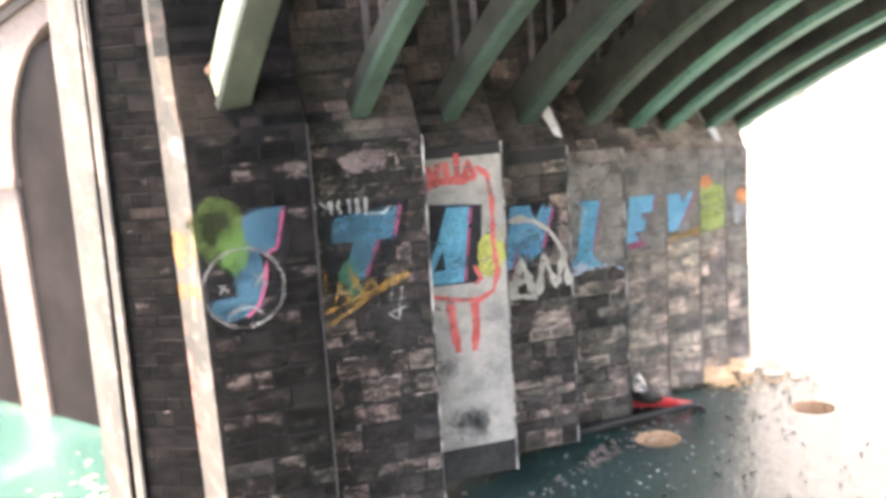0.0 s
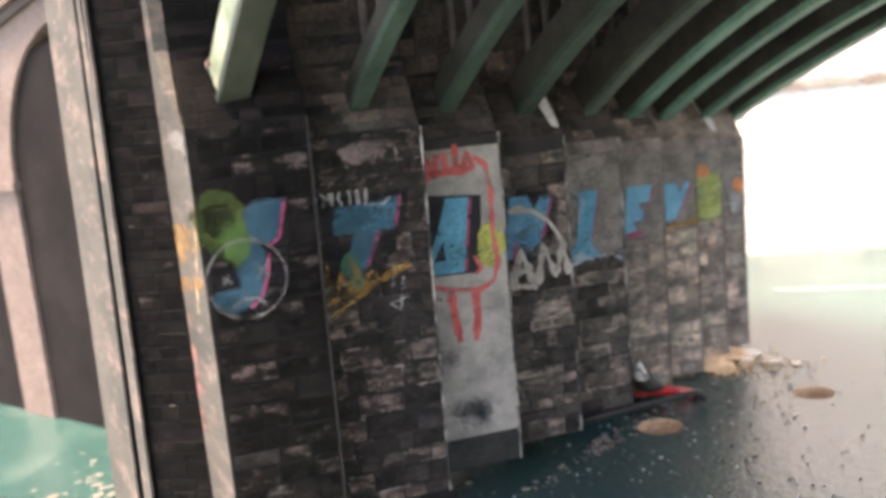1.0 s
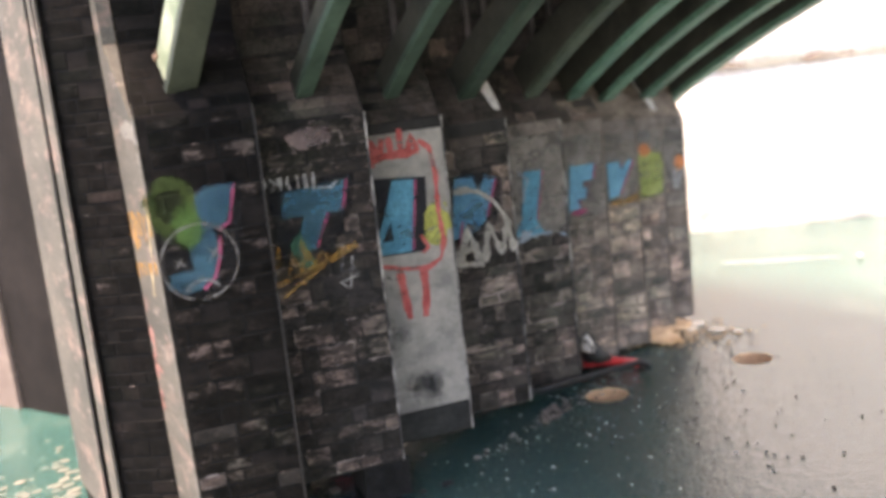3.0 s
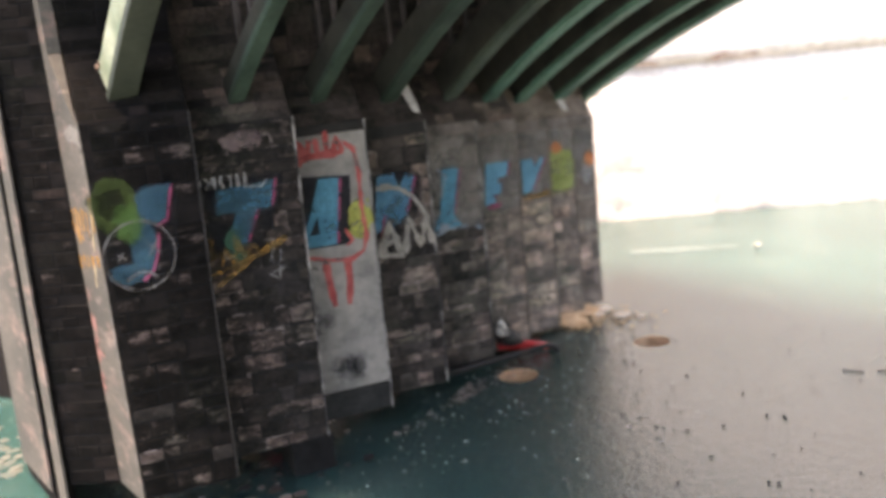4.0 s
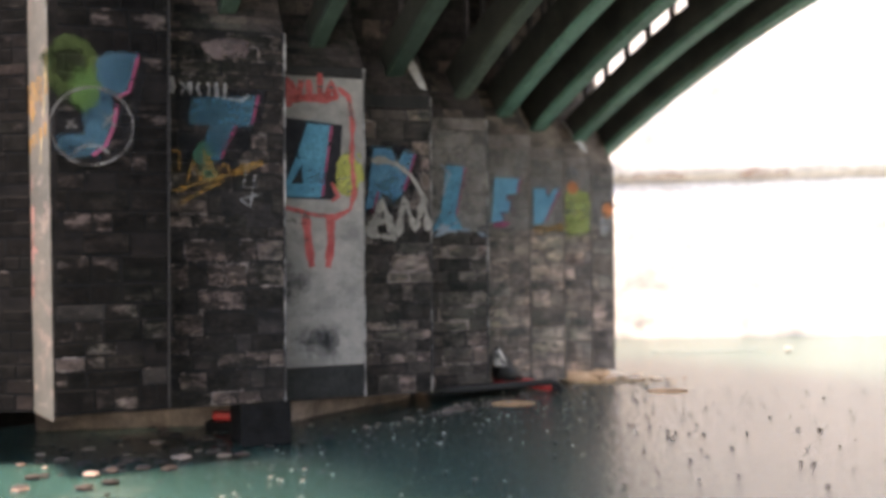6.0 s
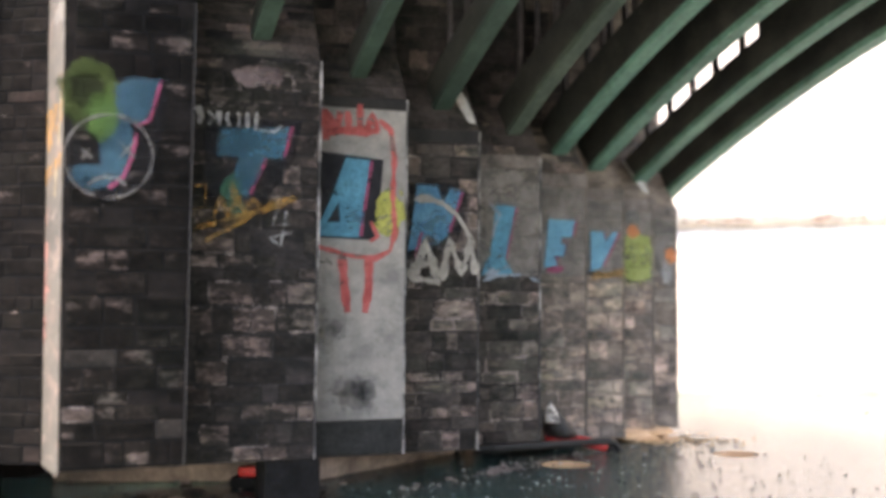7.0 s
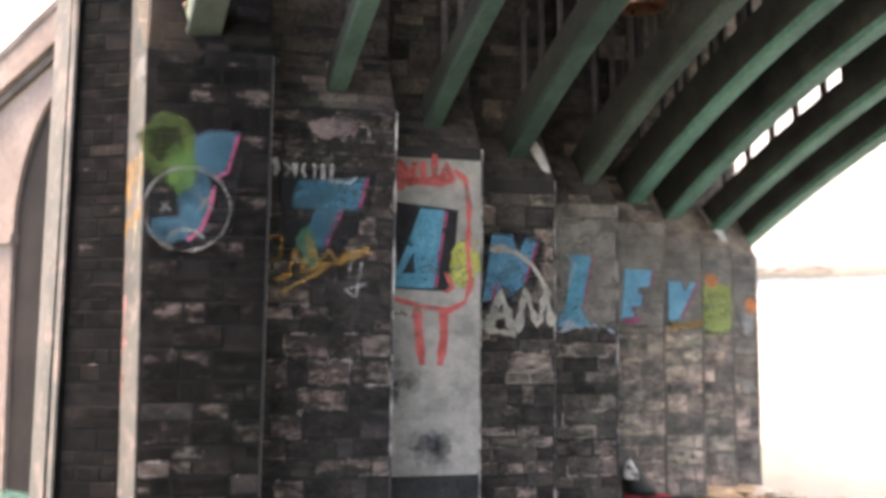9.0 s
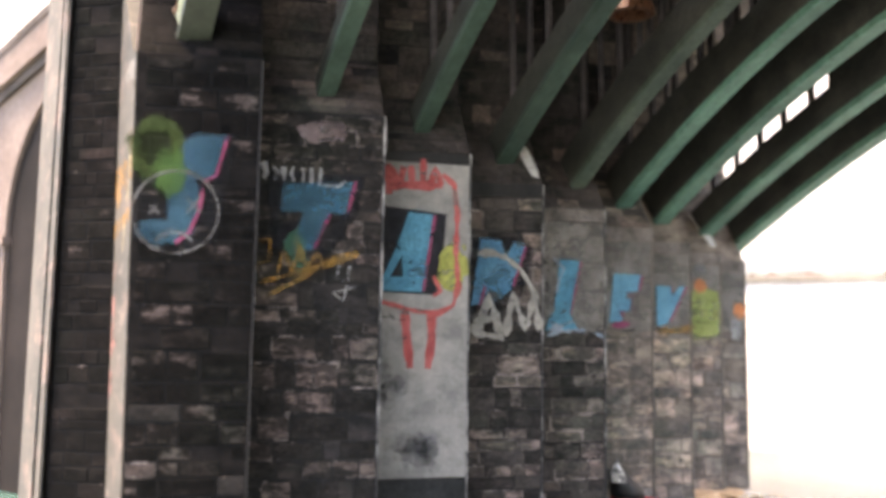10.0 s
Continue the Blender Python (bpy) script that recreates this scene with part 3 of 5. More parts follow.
for k in range(9):
    s = STEPS[k]
    z0 = z_top(s) + 0.045
    c = CORNERS[k] + U * FEET[k] + B * SET_BACK[k]
    RW = RIB_WIDTHS[k]
    base = c - QN * RW
    bases.append((base, z0))
    ts = [-0.06 + (SPAN + 0.12) * i / 48 for i in range(49)]
    wh = RIB_DEPTHS[k]
    # first rib: pale side stands for sunlight, dull underside for shade, by colour
    paint = (UNLIT_GREEN, DULL_GREEN, DULL_GREEN, DULL_GREEN, OLIVE, GREEN, GREEN, GREEN, GREEN)[k]
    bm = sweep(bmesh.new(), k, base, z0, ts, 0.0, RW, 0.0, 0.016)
    rib = bpart("rib", bm, paint, None, "green arched rib, its side painted pale as sunlit" if k == 0 else "green painted arched rib")
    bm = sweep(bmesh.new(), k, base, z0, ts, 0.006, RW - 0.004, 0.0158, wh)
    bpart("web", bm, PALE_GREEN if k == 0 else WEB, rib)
    top = z0 + DECK
    n = 0
    gap = 0.074 if k < 5 else 0.09
    if k > 6:
        # a plate closes the spandrel past the open bays at the springing
        ts = [0.47 + (SPAN - 0.94) * i / 24 for i in range(25)]
        bm = bmesh.new()
        for o in (0.014, 0.02):
            p = [base + Q * t + QN * o for t in ts]
            lo = [bm.verts.new(V(v.x, v.y, z0 + rise(t, k) + wh - 0.012)) for v, t in zip(p, ts)]
            hi = [bm.verts.new(V(v.x, v.y, top - 0.001)) for v in p]
            for i in range(24):
                bm.faces.new((lo[i], lo[i + 1], hi[i + 1], hi[i]))
        bpart("spandrel_plate", bm, WEB, rib, "dark plate over the rib")
    for i in range(int(2.55 / gap)):
        t = 0.035 + i * gap + (lean.uniform(-0.008, 0.008) if k > 4 else 0.0)
        if k == 8 and t < 0.6:
            continue
        zl = z0 + rise(t, k) + wh - 0.012
        if zl > top - 0.015:
            continue
        p = base + Q * t + QN * 0.02
        q1, q2 = Q * (0.009 if k < 5 else 0.015), QN * 0.01
        bm = bmesh.new()
        quad = [p, p + q1, p + q1 + q2, p + q2]
        prism(bm, [V(v.x, v.y, zl) for v in quad], [V(v.x, v.y, top - 0.001) for v in quad])
        bpart("post", bm, POST, rib)

# deck
def slab(lo_z, hi_z, inset, ahead, name, material, label):
    (b1, z1), (b9, z9) = bases[0], bases[8]
    pts = [(b1 - Q * 0.42 - QN * ahead, z1), (b1 + Q * (SPAN + 0.4) - QN * ahead, z1), (b9 + Q * (SPAN + 0.4) + QN * (RIB_W + inset), z9), (b9 - Q * 0.42 + QN * (RIB_W + inset), z9)]
    bm = prism(bmesh.new(), [V(p.x, p.y, z + DECK + lo_z) for p, z in pts], [V(p.x, p.y, z + DECK + hi_z) for p, z in pts])
    return bpart(name, bm, material, None, label)


# front overhang is added out of view to shade the first shoulder and board
slab(0.0, 0.07, 0.04, 0.185, "deck", SOFFIT, "sooty deck over the ribs")

# far abutment, plain
(b1, z1), (b9, z9) = bases[0], bases[8]
e1, e9 = b1 + Q * (SPAN - 0.02), b9 + Q * (SPAN - 0.02) + QN * RIB_W
bm = prism(bmesh.new(), [V(p.x, p.y, 0.002) for p in (e1, e1 + Q * 0.4, e9 + Q * 0.4, e9)],
           [V(e1.x, e1.y, z1 + DECK - 0.002), V((e1 + Q * 0.4).x, (e1 + Q * 0.4).y, z1 + DECK - 0.002), V((e9 + Q * 0.4).x, (e9 + Q * 0.4).y, z9 + DECK - 0.002), V(e9.x, e9.y, z9 + DECK - 0.002)])
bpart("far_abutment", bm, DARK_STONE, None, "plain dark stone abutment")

# end of the abutment: stepped piers with sunlit card sides
BR = CORNERS[0] - U * 0.2
LIT = Vector((-0.65, 0.76))


def card_side(front, w, zs, parent_material=CARD, label="sunlit grey card side of the pier", splay=(0.0, 0.0)):
    """The pale side of a step: a ribbon that runs back from the corner."""
    bm = bmesh.new()
    n = Vector((-0.76, -0.65)) * 0.004
    lean = [Vector((0.02, 0.0)) * (z - 0.45) if w != 0.15 else Vector((0, 0)) for z in zs]
    lo = [V((front + lean[0] + LIT * t + n * o).x, (front + LIT * t + n * o).y, zs[0]) for t, o in ((splay[0], 0), (w, 0), (w, 1), (splay[0], 1))]
    hi = [V((front + lean[1] + LIT * t + n * o).x, (front + LIT * t + n * o).y, zs[1]) for t, o in ((splay[1], 0), (w, 0), (w, 1), (splay[1], 1))]
    prism(bm, lo, hi)
    return bpart("card_side", bm, parent_material, None, label)


ZB = 0.098
TOPZ = 1.62
zt0 = z_top(STEPS[0])
# side of the first panel, with its sloped shoulder
n = Vector((-0.76, -0.65)) * 0.0015
prof = [(0.0, ZB), (0.15, ZB), (0.15, TOPZ - 0.15), (0.1, TOPZ - 0.15), (0.1, zt0 + 0.13), (0.0, zt0)]
bm = prism(bmesh.new(), [V((BR + LIT * t).x, (BR + LIT * t).y, z) for t, z in prof], [V((BR + LIT * t + n).x, (BR + LIT * t + n).y, z) for t, z in prof])
side_b = bpart("card_side", bm, CARD, None, "sunlit grey card side with orange paint dabs")
# the card turns in to meet the upper face
TH = Vector((0.76, 0.65, 0)) * 0.002 * K
s0 = [V(*BR, zt0), V(*(BR + LIT * 0.1), zt0 + 0.13), V(*(BR + B * 0.1), zt0 + 0.13)]
s1 = [V(*(BR + LIT * 0.1), zt0 + 0.131), V(*(BR + LIT * 0.1), TOPZ - 0.15), V(*(BR + B * 0.1), TOPZ - 0.15), V(*(BR + B * 0.1), zt0 + 0.131)]
for pts in (s0, s1):
    off = Vector((-0.0004, -0.0004, 0.0))
    bpart("card_return", prism(bmesh.new(), [p + off for p in pts], [p + off + TH for p in pts]), CARD, None, "grey card return")
BL = BR + LIT * 0.15
AR = Vector((-0.464, 1.688))
W2 = AR + B * 0.012
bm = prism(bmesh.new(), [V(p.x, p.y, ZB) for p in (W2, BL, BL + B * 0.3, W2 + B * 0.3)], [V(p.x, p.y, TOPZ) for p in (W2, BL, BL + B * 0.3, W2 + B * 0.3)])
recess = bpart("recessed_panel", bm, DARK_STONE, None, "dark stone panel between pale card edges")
card_side(AR, 0.07, (0.05, TOPZ))
A2 = AR + LIT * 0.098
card_side(A2, 0.307, (0.04, TOPZ), splay=(0.042, -0.018))
A3 = A2 + LIT * 0.307
e, deep = Vector((0.76, 0.65)) * 0.004, Vector((0.76, 0.65)) * 0.03
C1 = AR + LIT * 0.07
ring_ = (AR + e, C1 + e, C1 + deep, A2 + LIT * 0.04 + deep, A2 + LIT * 0.04 + e, A3 + e, A3 + B * 0.2, W2 + B * 0.31, W2 + B * 0.002)
tilt_ = [Vector((0.02 * (TOPZ - 0.46), 0.0)) if i < 6 else Vector((0, 0)) for i in range(9)]
bm = prism(bmesh.new(), [V(p.x - 0.009 * (i < 6), p.y, 0.0005) for i, p in enumerate(ring_)], [V((p + q).x, p.y, TOPZ - 0.01) for p, q in zip(ring_, tilt_)])
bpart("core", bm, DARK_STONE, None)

# ---- arcaded wing wall ----
WA, WD, WN = Vector((-1.14, 2.58)), Vector((-0.89, 0.455)), Vector((0.455, 0.89))
RECESS = two_tone("arch_shade", (0.008, 0.0068, 0.0064), (0.017, 0.0138, 0.013), 60, 700, 0.9, spec=0.1)
wing = empty("arcade_wall")
wing.location = V(-1.3, 2.7, 0.0)
bpy.context.view_layer.update()
tagged(wing, "pale pink model arcade wall with dark arched recesses and sloping coping", "model wall")


def wp(u, z, v=0.0):
    p = WA + WD * u + WN * v
    return V(p.x, p.y, z)


def cornice(u):
    return 1.225 - 0.26 * u


OPEN = ((-0.58, 0.2), (0.365, 1.14))


def soffit_at(u):
    for a, b in OPEN:
        if a < u < b:
            c, r = (a + b) / 2, (b - a) / 2
            return 0.72 + 0.44 * math.sqrt(max(0.0, 1 - ((u - c) / r) ** 2))
    return 0.001


us = []
for a, b in OPEN:
    us += [a + (b - a) * (0.5 - 0.5 * math.cos(math.pi * i / 24)) for i in range(25)]
us = sorted(us + [-0.62, 1.5])
bm = bmesh.new()
for a, b in zip(us, us[1:]):
    mid = (a + b) / 2
    inside = soffit_at(mid) > 0.01
    la = (max(0.72, soffit_at(a)) if inside else 0.001)
    lb = (max(0.72, soffit_at(b)) if inside else 0.001)
    prism(bm, [wp(a, la), wp(b, lb), wp(b, lb, 0.22), wp(a, la, 0.22)], [wp(a, cornice(a)), wp(b, cornice(b)), wp(b, cornice(b), 0.22), wp(a, cornice(a), 0.22)])
body = own(obj("wall_face", bm, SANDSTONE), wing)
# shade inside the arches is put into this shallow near-black sheet
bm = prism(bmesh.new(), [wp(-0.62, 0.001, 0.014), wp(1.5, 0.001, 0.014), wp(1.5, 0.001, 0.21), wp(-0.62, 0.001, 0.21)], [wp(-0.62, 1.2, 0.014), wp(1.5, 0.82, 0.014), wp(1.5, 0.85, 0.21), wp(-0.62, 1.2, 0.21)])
own(obj("recess_back", bm, RECESS, None, "recess back, near-black for the shade in the arch"), wing)
bm = prism(bmesh.new(), [wp(-0.62, cornice(-0.62), -0.03), wp(1.5, cornice(1.5), -0.03), wp(1.5, cornice(1.5), 0.24), wp(-0.62, cornice(-0.62), 0.24)],
           [wp(-0.62, cornice(-0.62) + 0.09, -0.03), wp(1.5, cornice(1.5) + 0.09, -0.03), wp(1.5, cornice(1.5) + 0.09, 0.24), wp(-0.62, cornice(-0.62) + 0.09, 0.24)])
own(obj("coping", bm, SANDSTONE, None, "pale sloping coping"), wing)
LEAD = two_tone("dark_brown_stone", (0.035, 0.028, 0.025), (0.075, 0.06, 0.053), 90, 800, 0.8, spec=0.2)


def band(u0, u1, lo, hi, front, back):
    """A course that follows the slope of the coping."""
    return prism(bmesh.new(), [wp(u0, cornice(u0) + lo, front), wp(u1, cornice(u1) + lo, front), wp(u1, cornice(u1) + lo, back), wp(u0, cornice(u0) + lo, back)],
                 [wp(u0, cornice(u0) + hi, front), wp(u1, cornice(u1) + hi, front), wp(u1, cornice(u1) + hi, back), wp(u0, cornice(u0) + hi, back)])


own(obj("capping", band(-0.62, 1.5, 0.0905, 0.118, -0.034, 0.244), LEAD, None, "dark capping on the coping"), wing)
own(obj("moulding", band(-0.62, 1.5, -0.03, -0.001, -0.014, -0.0005), LEAD, None, "dark moulding under the coping"), wing)
for a, b in ((0.2, 0.365),):
    bm = prism(bmesh.new(), [wp(a - 0.012, 0.7, -0.012), wp(b + 0.012, 0.7, -0.012), wp(b + 0.012, 0.7, 0.1), wp(a - 0.012, 0.7, 0.1)], [wp(a - 0.012, 0.725, -0.012), wp(b + 0.012, 0.725, -0.012), wp(b + 0.012, 0.725, 0.1), wp(a - 0.012, 0.725, 0.1)])
    own(obj("impost", bm, SANDSTONE), wing)

# ---- masonry on the bridge faces ----
rng = random.Random(5)
for k in range(9):
    s = STEPS[k]
    zf, zt, w = z_foot(s), z_top(s), WIDTHS[k]
    hi = zt - (0.031 if k >= 3 else 0.004)
    if k == 2:
        continue
    stones_on(panels[k], lambda a, z, k=k: face_point(k, a, z), U3, B3, -w + (0.013 if k == 0 else 0.0), -0.002, zf + 0.002, hi, rng, None, (0.06, 0.07, 0, 0.3, 0.42, 0.5, 0.55, 0.55, 0.55)[k], DARK_MESH if k == 0 else FAR_MESH if k >= 5 else GREY_MESH if k >= 3 else None, STONE_MESH if k == 0 else HAZED_MESH if k >= 5 else None, (0.98, 1.0, 0.8, 1.0, 1.02, 1.15, 1.2, 1.25, 1.25)[k], wash=9.0 if k < 4 else 0.44)
# shoulders and the upper faces behind the ribs
slope_up = (B3 * 0.1 + Vector((0, 0, 0.13))) / 0.164
slope_in = slope_up.cross(U3).normalized()
for k in range(6):
    zt, w = z_top(STEPS[k]), WIDTHS[k]
    # the first shoulder and upper face get black stone in place of shade
    stones_on(panels[k], lambda a, q, k=k, zt=zt: face_point(k, a, zt + 0.13 * q / 0.164, -0.1 * q / 0.164), U3, slope_in, -w, -0.002, 0.002, 0.16, rng, base=GREY_MESH if k > 4 else UPPER_MESH if k else BLACK_MESH, light=GREY_MESH, pale=0.25 if k > 3 else 0.0, size=0.8, up=slope_up)
    stones_on(panels[k], lambda a, z, k=k: face_point(k, a, z, -0.1), U3, B3, -w - (0.012 if k == 0 else 0.0), -0.002, zt + 0.135, zt + 0.04 + DECK - 0.04, rng, base=UPPER_MESH if k else BLACK_MESH, size=0.9)
# recessed panel at the end
WDIR = (BL - W2).normalized()
WL = (BL - W2).length
wd3, wn3 = Vector((WDIR.x, WDIR.y, 0)), Vector((-WDIR.y, WDIR.x, 0))
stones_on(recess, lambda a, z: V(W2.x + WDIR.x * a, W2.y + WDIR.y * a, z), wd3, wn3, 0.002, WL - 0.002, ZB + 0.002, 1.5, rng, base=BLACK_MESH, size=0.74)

def tube(pts, r, sides=10, caps=True):
    bm = bmesh.new()
    rings = []
    pts = [Vector(p) for p in pts]
    for i, p in enumerate(pts):
        d_ = (pts[min(i + 1, len(pts) - 1)] - pts[max(0, i - 1)]).normalized()
        a = d_.cross(Vector((0, 0, 1))) if abs(d_.z) < 0.95 else d_.cross(Vector((1, 0, 0)))
        a.normalize()
        b = d_.cross(a)
        rings.append([bm.verts.new((p + a * (r * math.cos(2 * math.pi * j / sides)) + b * (r * math.sin(2 * math.pi * j / sides))) * K) for j in range(sides)])
    for x, y in zip(rings, rings[1:]):
        for j in range(sides):
            bm.faces.new((x[j], x[(j + 1) % sides], y[(j + 1) % sides], y[j]))
    if caps:
        bm.faces.new(rings[0][::-1])
        bm.faces.new(rings[-1])
    return bm


# ---- graffiti ----


OVERSPRAY = {}


def paint(k, name, material, polys, off, label="", mist=0.0):
    """Paint on face k; mist lays a thin sprayed fringe round it."""
    if mist:
        if material.name not in OVERSPRAY:
            OVERSPRAY[material.name] = mist_of(material)
        grown = []
        for poly in polys:
            ca, cz = sum(p[0] for p in poly) / len(poly), sum(p[1] for p in poly) / len(poly)
            grown.append([(a + (a - ca) / (math.hypot(a - ca, z - cz) + 1e-6) * mist, z + (z - cz) / (math.hypot(a - ca, z - cz) + 1e-6) * mist) for a, z in poly])
        paint(k, "overspray", OVERSPRAY[material.name], grown, off - 0.0004)
    bm = bmesh.new()
    for poly in polys:
        bm.faces.new([bm.verts.new(face_point(k, a, z, off)) for a, z in poly])
    bmesh.ops.triangulate(bm, faces=bm.faces[:])
    return bpart(name, bm, material, panels[k], label)


def mist_of(material):
    """The same paint as a speckled, see-through fringe."""
    m = material.copy()
    m.name = material.name + "_mist"
    nt, b = m.node_tree, m.node_tree.nodes["Principled BSDF"]
    a = ramp(nt, world_noise(nt, 700.0, 4.0, 0.7), [(0.42, (0, 0, 0)), (0.66, (0.6, 0.6, 0.6))])
    nt.links.new(a.outputs["Color"], b.inputs["Alpha"])
    return m


def stroke(pts, w, jitter=0.12, seed=1):
    """A brushed line of uneven width as a strip of quads."""
    r = random.Random(seed)
    fine = []
    for (a0, b0), (a1, b1) in zip(pts, pts[1:]):
        n = max(1, int(math.hypot(a1 - a0, b1 - b0) / 0.012))
        fine += [(a0 + (a1 - a0) * i / n, b0 + (b1 - b0) * i / n) for i in range(n)]
    fine.append(pts[-1])
    sides = []
    for i, (a, b) in enumerate(fine):
        p, q = fine[max(0, i - 1)], fine[min(len(fine) - 1, i + 1)]
        dx, dy = q[0] - p[0], q[1] - p[1]
        m = math.hypot(dx, dy) or 1
        h = w / 2 * (1 + r.uniform(-jitter, jitter) * 2)
        sides.append(((a - dy / m * h, b + dx / m * h), (a + dy / m * h, b - dx / m * h)))
    return [[s0[0], s0[1], s1[1], s1[0]] for s0, s1 in zip(sides, sides[1:])]


def blob(ca, cz, ra, rz, seed, n=26, rough=0.14):
    r = random.Random(seed)
    return [(ca + ra * math.cos(t) * q, cz + rz * math.sin(t) * q) for t, q in ((2 * math.pi * i / n, 1 + r.uniform(-rough, rough)) for i in range(n))]


def arc(ca, cz, ra, rz, t0, t1, n=28):
    return [(ca + ra * math.cos(radians(t0 + (t1 - t0) * i / n)), cz + rz * math.sin(radians(t0 + (t1 - t0) * i / n))) for i in range(n + 1)]


def speckles(ca, cz, ra, rz, count, size, seed):
    r = random.Random(seed)
    out = []
    for _ in range(count):
        t, q = r.uniform(0, 6.283), math.sqrt(r.random())
        out.append(blob(ca + ra * q * math.cos(t), cz + rz * q * math.sin(t), size * r.uniform(0.4, 1), size * r.uniform(0.4, 1), r.random(), 7, 0.3))
    return out


CREAM = spray("cream_spray", (0.2, 0.185, 0.165), (0.38, 0.35, 0.31), 0.5, thin=0.3, thick=0.85)
SMUDGE = spray("grey_smudge", (0.035, 0.037, 0.04), (0.08, 0.082, 0.085), 0.55, 0.7, 260.0, 0.04, 0.17)
GREEN_SPRAY = spray("green_spray", (0.035, 0.058, 0.018), (0.08, 0.115, 0.035), 0.55, thin=0.04, thick=0.36)
GREEN_HAZE = spray("green_haze", (0.03, 0.05, 0.015), (0.065, 0.095, 0.027), 0.55, 0.75, 420.0, 0.03, 0.17)
TEAL_SPRAY = spray("teal_spray", (0.022, 0.1, 0.068), (0.045, 0.16, 0.1), 0.52, thin=0.15, thick=0.65)
THIN_WHITE = spray("thin_white_spray", (0.1, 0.098, 0.096), (0.28, 0.275, 0.265), 0.55, thin=0.15, thick=0.85)
THIN_BLACK = spray("thin_black_spray", (0.007, 0.0075, 0.009), (0.016, 0.0165, 0.019), 0.55, thin=0.0, thick=0.5)
RING_WHITE = spray("rubbed_white_spray", (0.06, 0.058, 0.056), (0.17, 0.165, 0.16), 0.52, thin=0.2, thick=0.8)
GREY_WASH = spray("thin_grey_wash", (0.1, 0.092, 0.083), (0.21, 0.187, 0.166), 0.5, 0.85, 120.0, 0.25, 0.85)
G1, G2, G3, G4 = 0.0042, 0.0052, 0.0062, 0.0072

# first letter with a ringed face over it
paint(0, "black_ground", THIN_BLACK, [[(-0.19, 0.66), (-0.14, 0.73), (-0.035, 0.735), (-0.05, 0.64), (-0.06, 0.55), (-0.12, 0.535), (-0.195, 0.55)]], G1)
paint(0, "graffiti_letter", DIM_BLUE, [[(-0.128, 0.712), (-0.1, 0.727), (-0.055, 0.728), (-0.072, 0.662), (-0.1, 0.655), (-0.135, 0.665)],
                                   [(-0.135, 0.665), (-0.1, 0.655), (-0.092, 0.62), (-0.102, 0.57), (-0.14, 0.58), (-0.14, 0.62)],
                                   [(-0.14, 0.585), (-0.102, 0.572), (-0.122, 0.552), (-0.16, 0.548), (-0.184, 0.562), (-0.182, 0.583)]], G2, "blue spray-painted letter S", mist=0.006)
paint(0, "letter_edge", PINK, stroke([(-0.052, 0.728), (-0.068, 0.662), (-0.09, 0.65)], 0.005) + stroke([(-0.088, 0.64), (-0.094, 0.6), (-0.106, 0.568), (-0.128, 0.55)], 0.006), G3)
paint(0, "green_scribble", GREEN_SPRAY, stroke(arc(-0.165, 0.703, 0.036, 0.042, 0, 700, 70), 0.012, 0.2), G3 - 0.0004, mist=0.006)
paint(0, "green_haze", GREEN_HAZE, [blob(-0.165, 0.7, 0.036, 0.046, 3), blob(-0.166, 0.672, 0.03, 0.034, 6)], G2)
paint(0, "green_blob", LIME, [blob(-0.14, 0.664, 0.022, 0.034, 4, 26, 0.06)] + speckles(-0.142, 0.668, 0.028, 0.042, 24, 0.003, 5), G3, mist=0.006)
paint(0, "white_ring", RING_WHITE, stroke(arc(-0.129, 0.6, 0.067, 0.067, 100, 462, 44), 0.0042, 0.3) + stroke([(-0.172, 0.611), (-0.154, 0.596)], 0.003, 0.4) + stroke([(-0.157, 0.612), (-0.17, 0.594)], 0.003, 0.4)
      + stroke([(-0.115, 0.625), (-0.09, 0.6)], 0.0034) + stroke([(-0.09, 0.628), (-0.112, 0.598)], 0.0034) + stroke(arc(-0.13, 0.545, 0.03, 0.022, 20, 160, 10), 0.005), G4, "thin white painted ring")

# second letter
ROSY = spray("rosy_scuff", (0.09, 0.066, 0.066), (0.22, 0.165, 0.16), 0.5, 0.7, 230.0, 0.05, 0.85)
paint(1, "rosy_patch", ROSY, [blob(-0.116, 0.781, 0.042, 0.02, 61, 26, 0.25)], G1, "rosy scuffed stone")
paint(1, "rosy_patch", ROSY, [blob(-0.1, 0.79, 0.022, 0.012, 62, 26, 0.3), blob(-0.128, 0.772, 0.024, 0.012, 63, 26, 0.3)], G2, "rosy scuffed stone")
paint(1, "black_ground", BLACK, [[(-0.215, 0.7), (-0.035, 0.7), (-0.05, 0.62), (-0.1, 0.55), (-0.2, 0.55)]], G1)
paint(1, "graffiti_letter", WORN_BLUE, [[(-0.179, 0.68), (-0.058, 0.688), (-0.07, 0.63), (-0.185, 0.631)], [(-0.146, 0.631), (-0.1, 0.631), (-0.13, 0.562), (-0.168, 0.558)]], G2, "blue spray-painted letter T", mist=0.006)
paint(1, "letter_edge", PINK, stroke([(-0.053, 0.69), (-0.066, 0.632)], 0.006) + stroke([(-0.098, 0.628), (-0.126, 0.564)], 0.006), G3)
paint(1, "teal_smear", TEAL_SPRAY, [blob(-0.16, 0.568, 0.019, 0.026, 9, 26, 0.3), blob(-0.15, 0.54, 0.014, 0.016, 10, 26, 0.3)], G3)
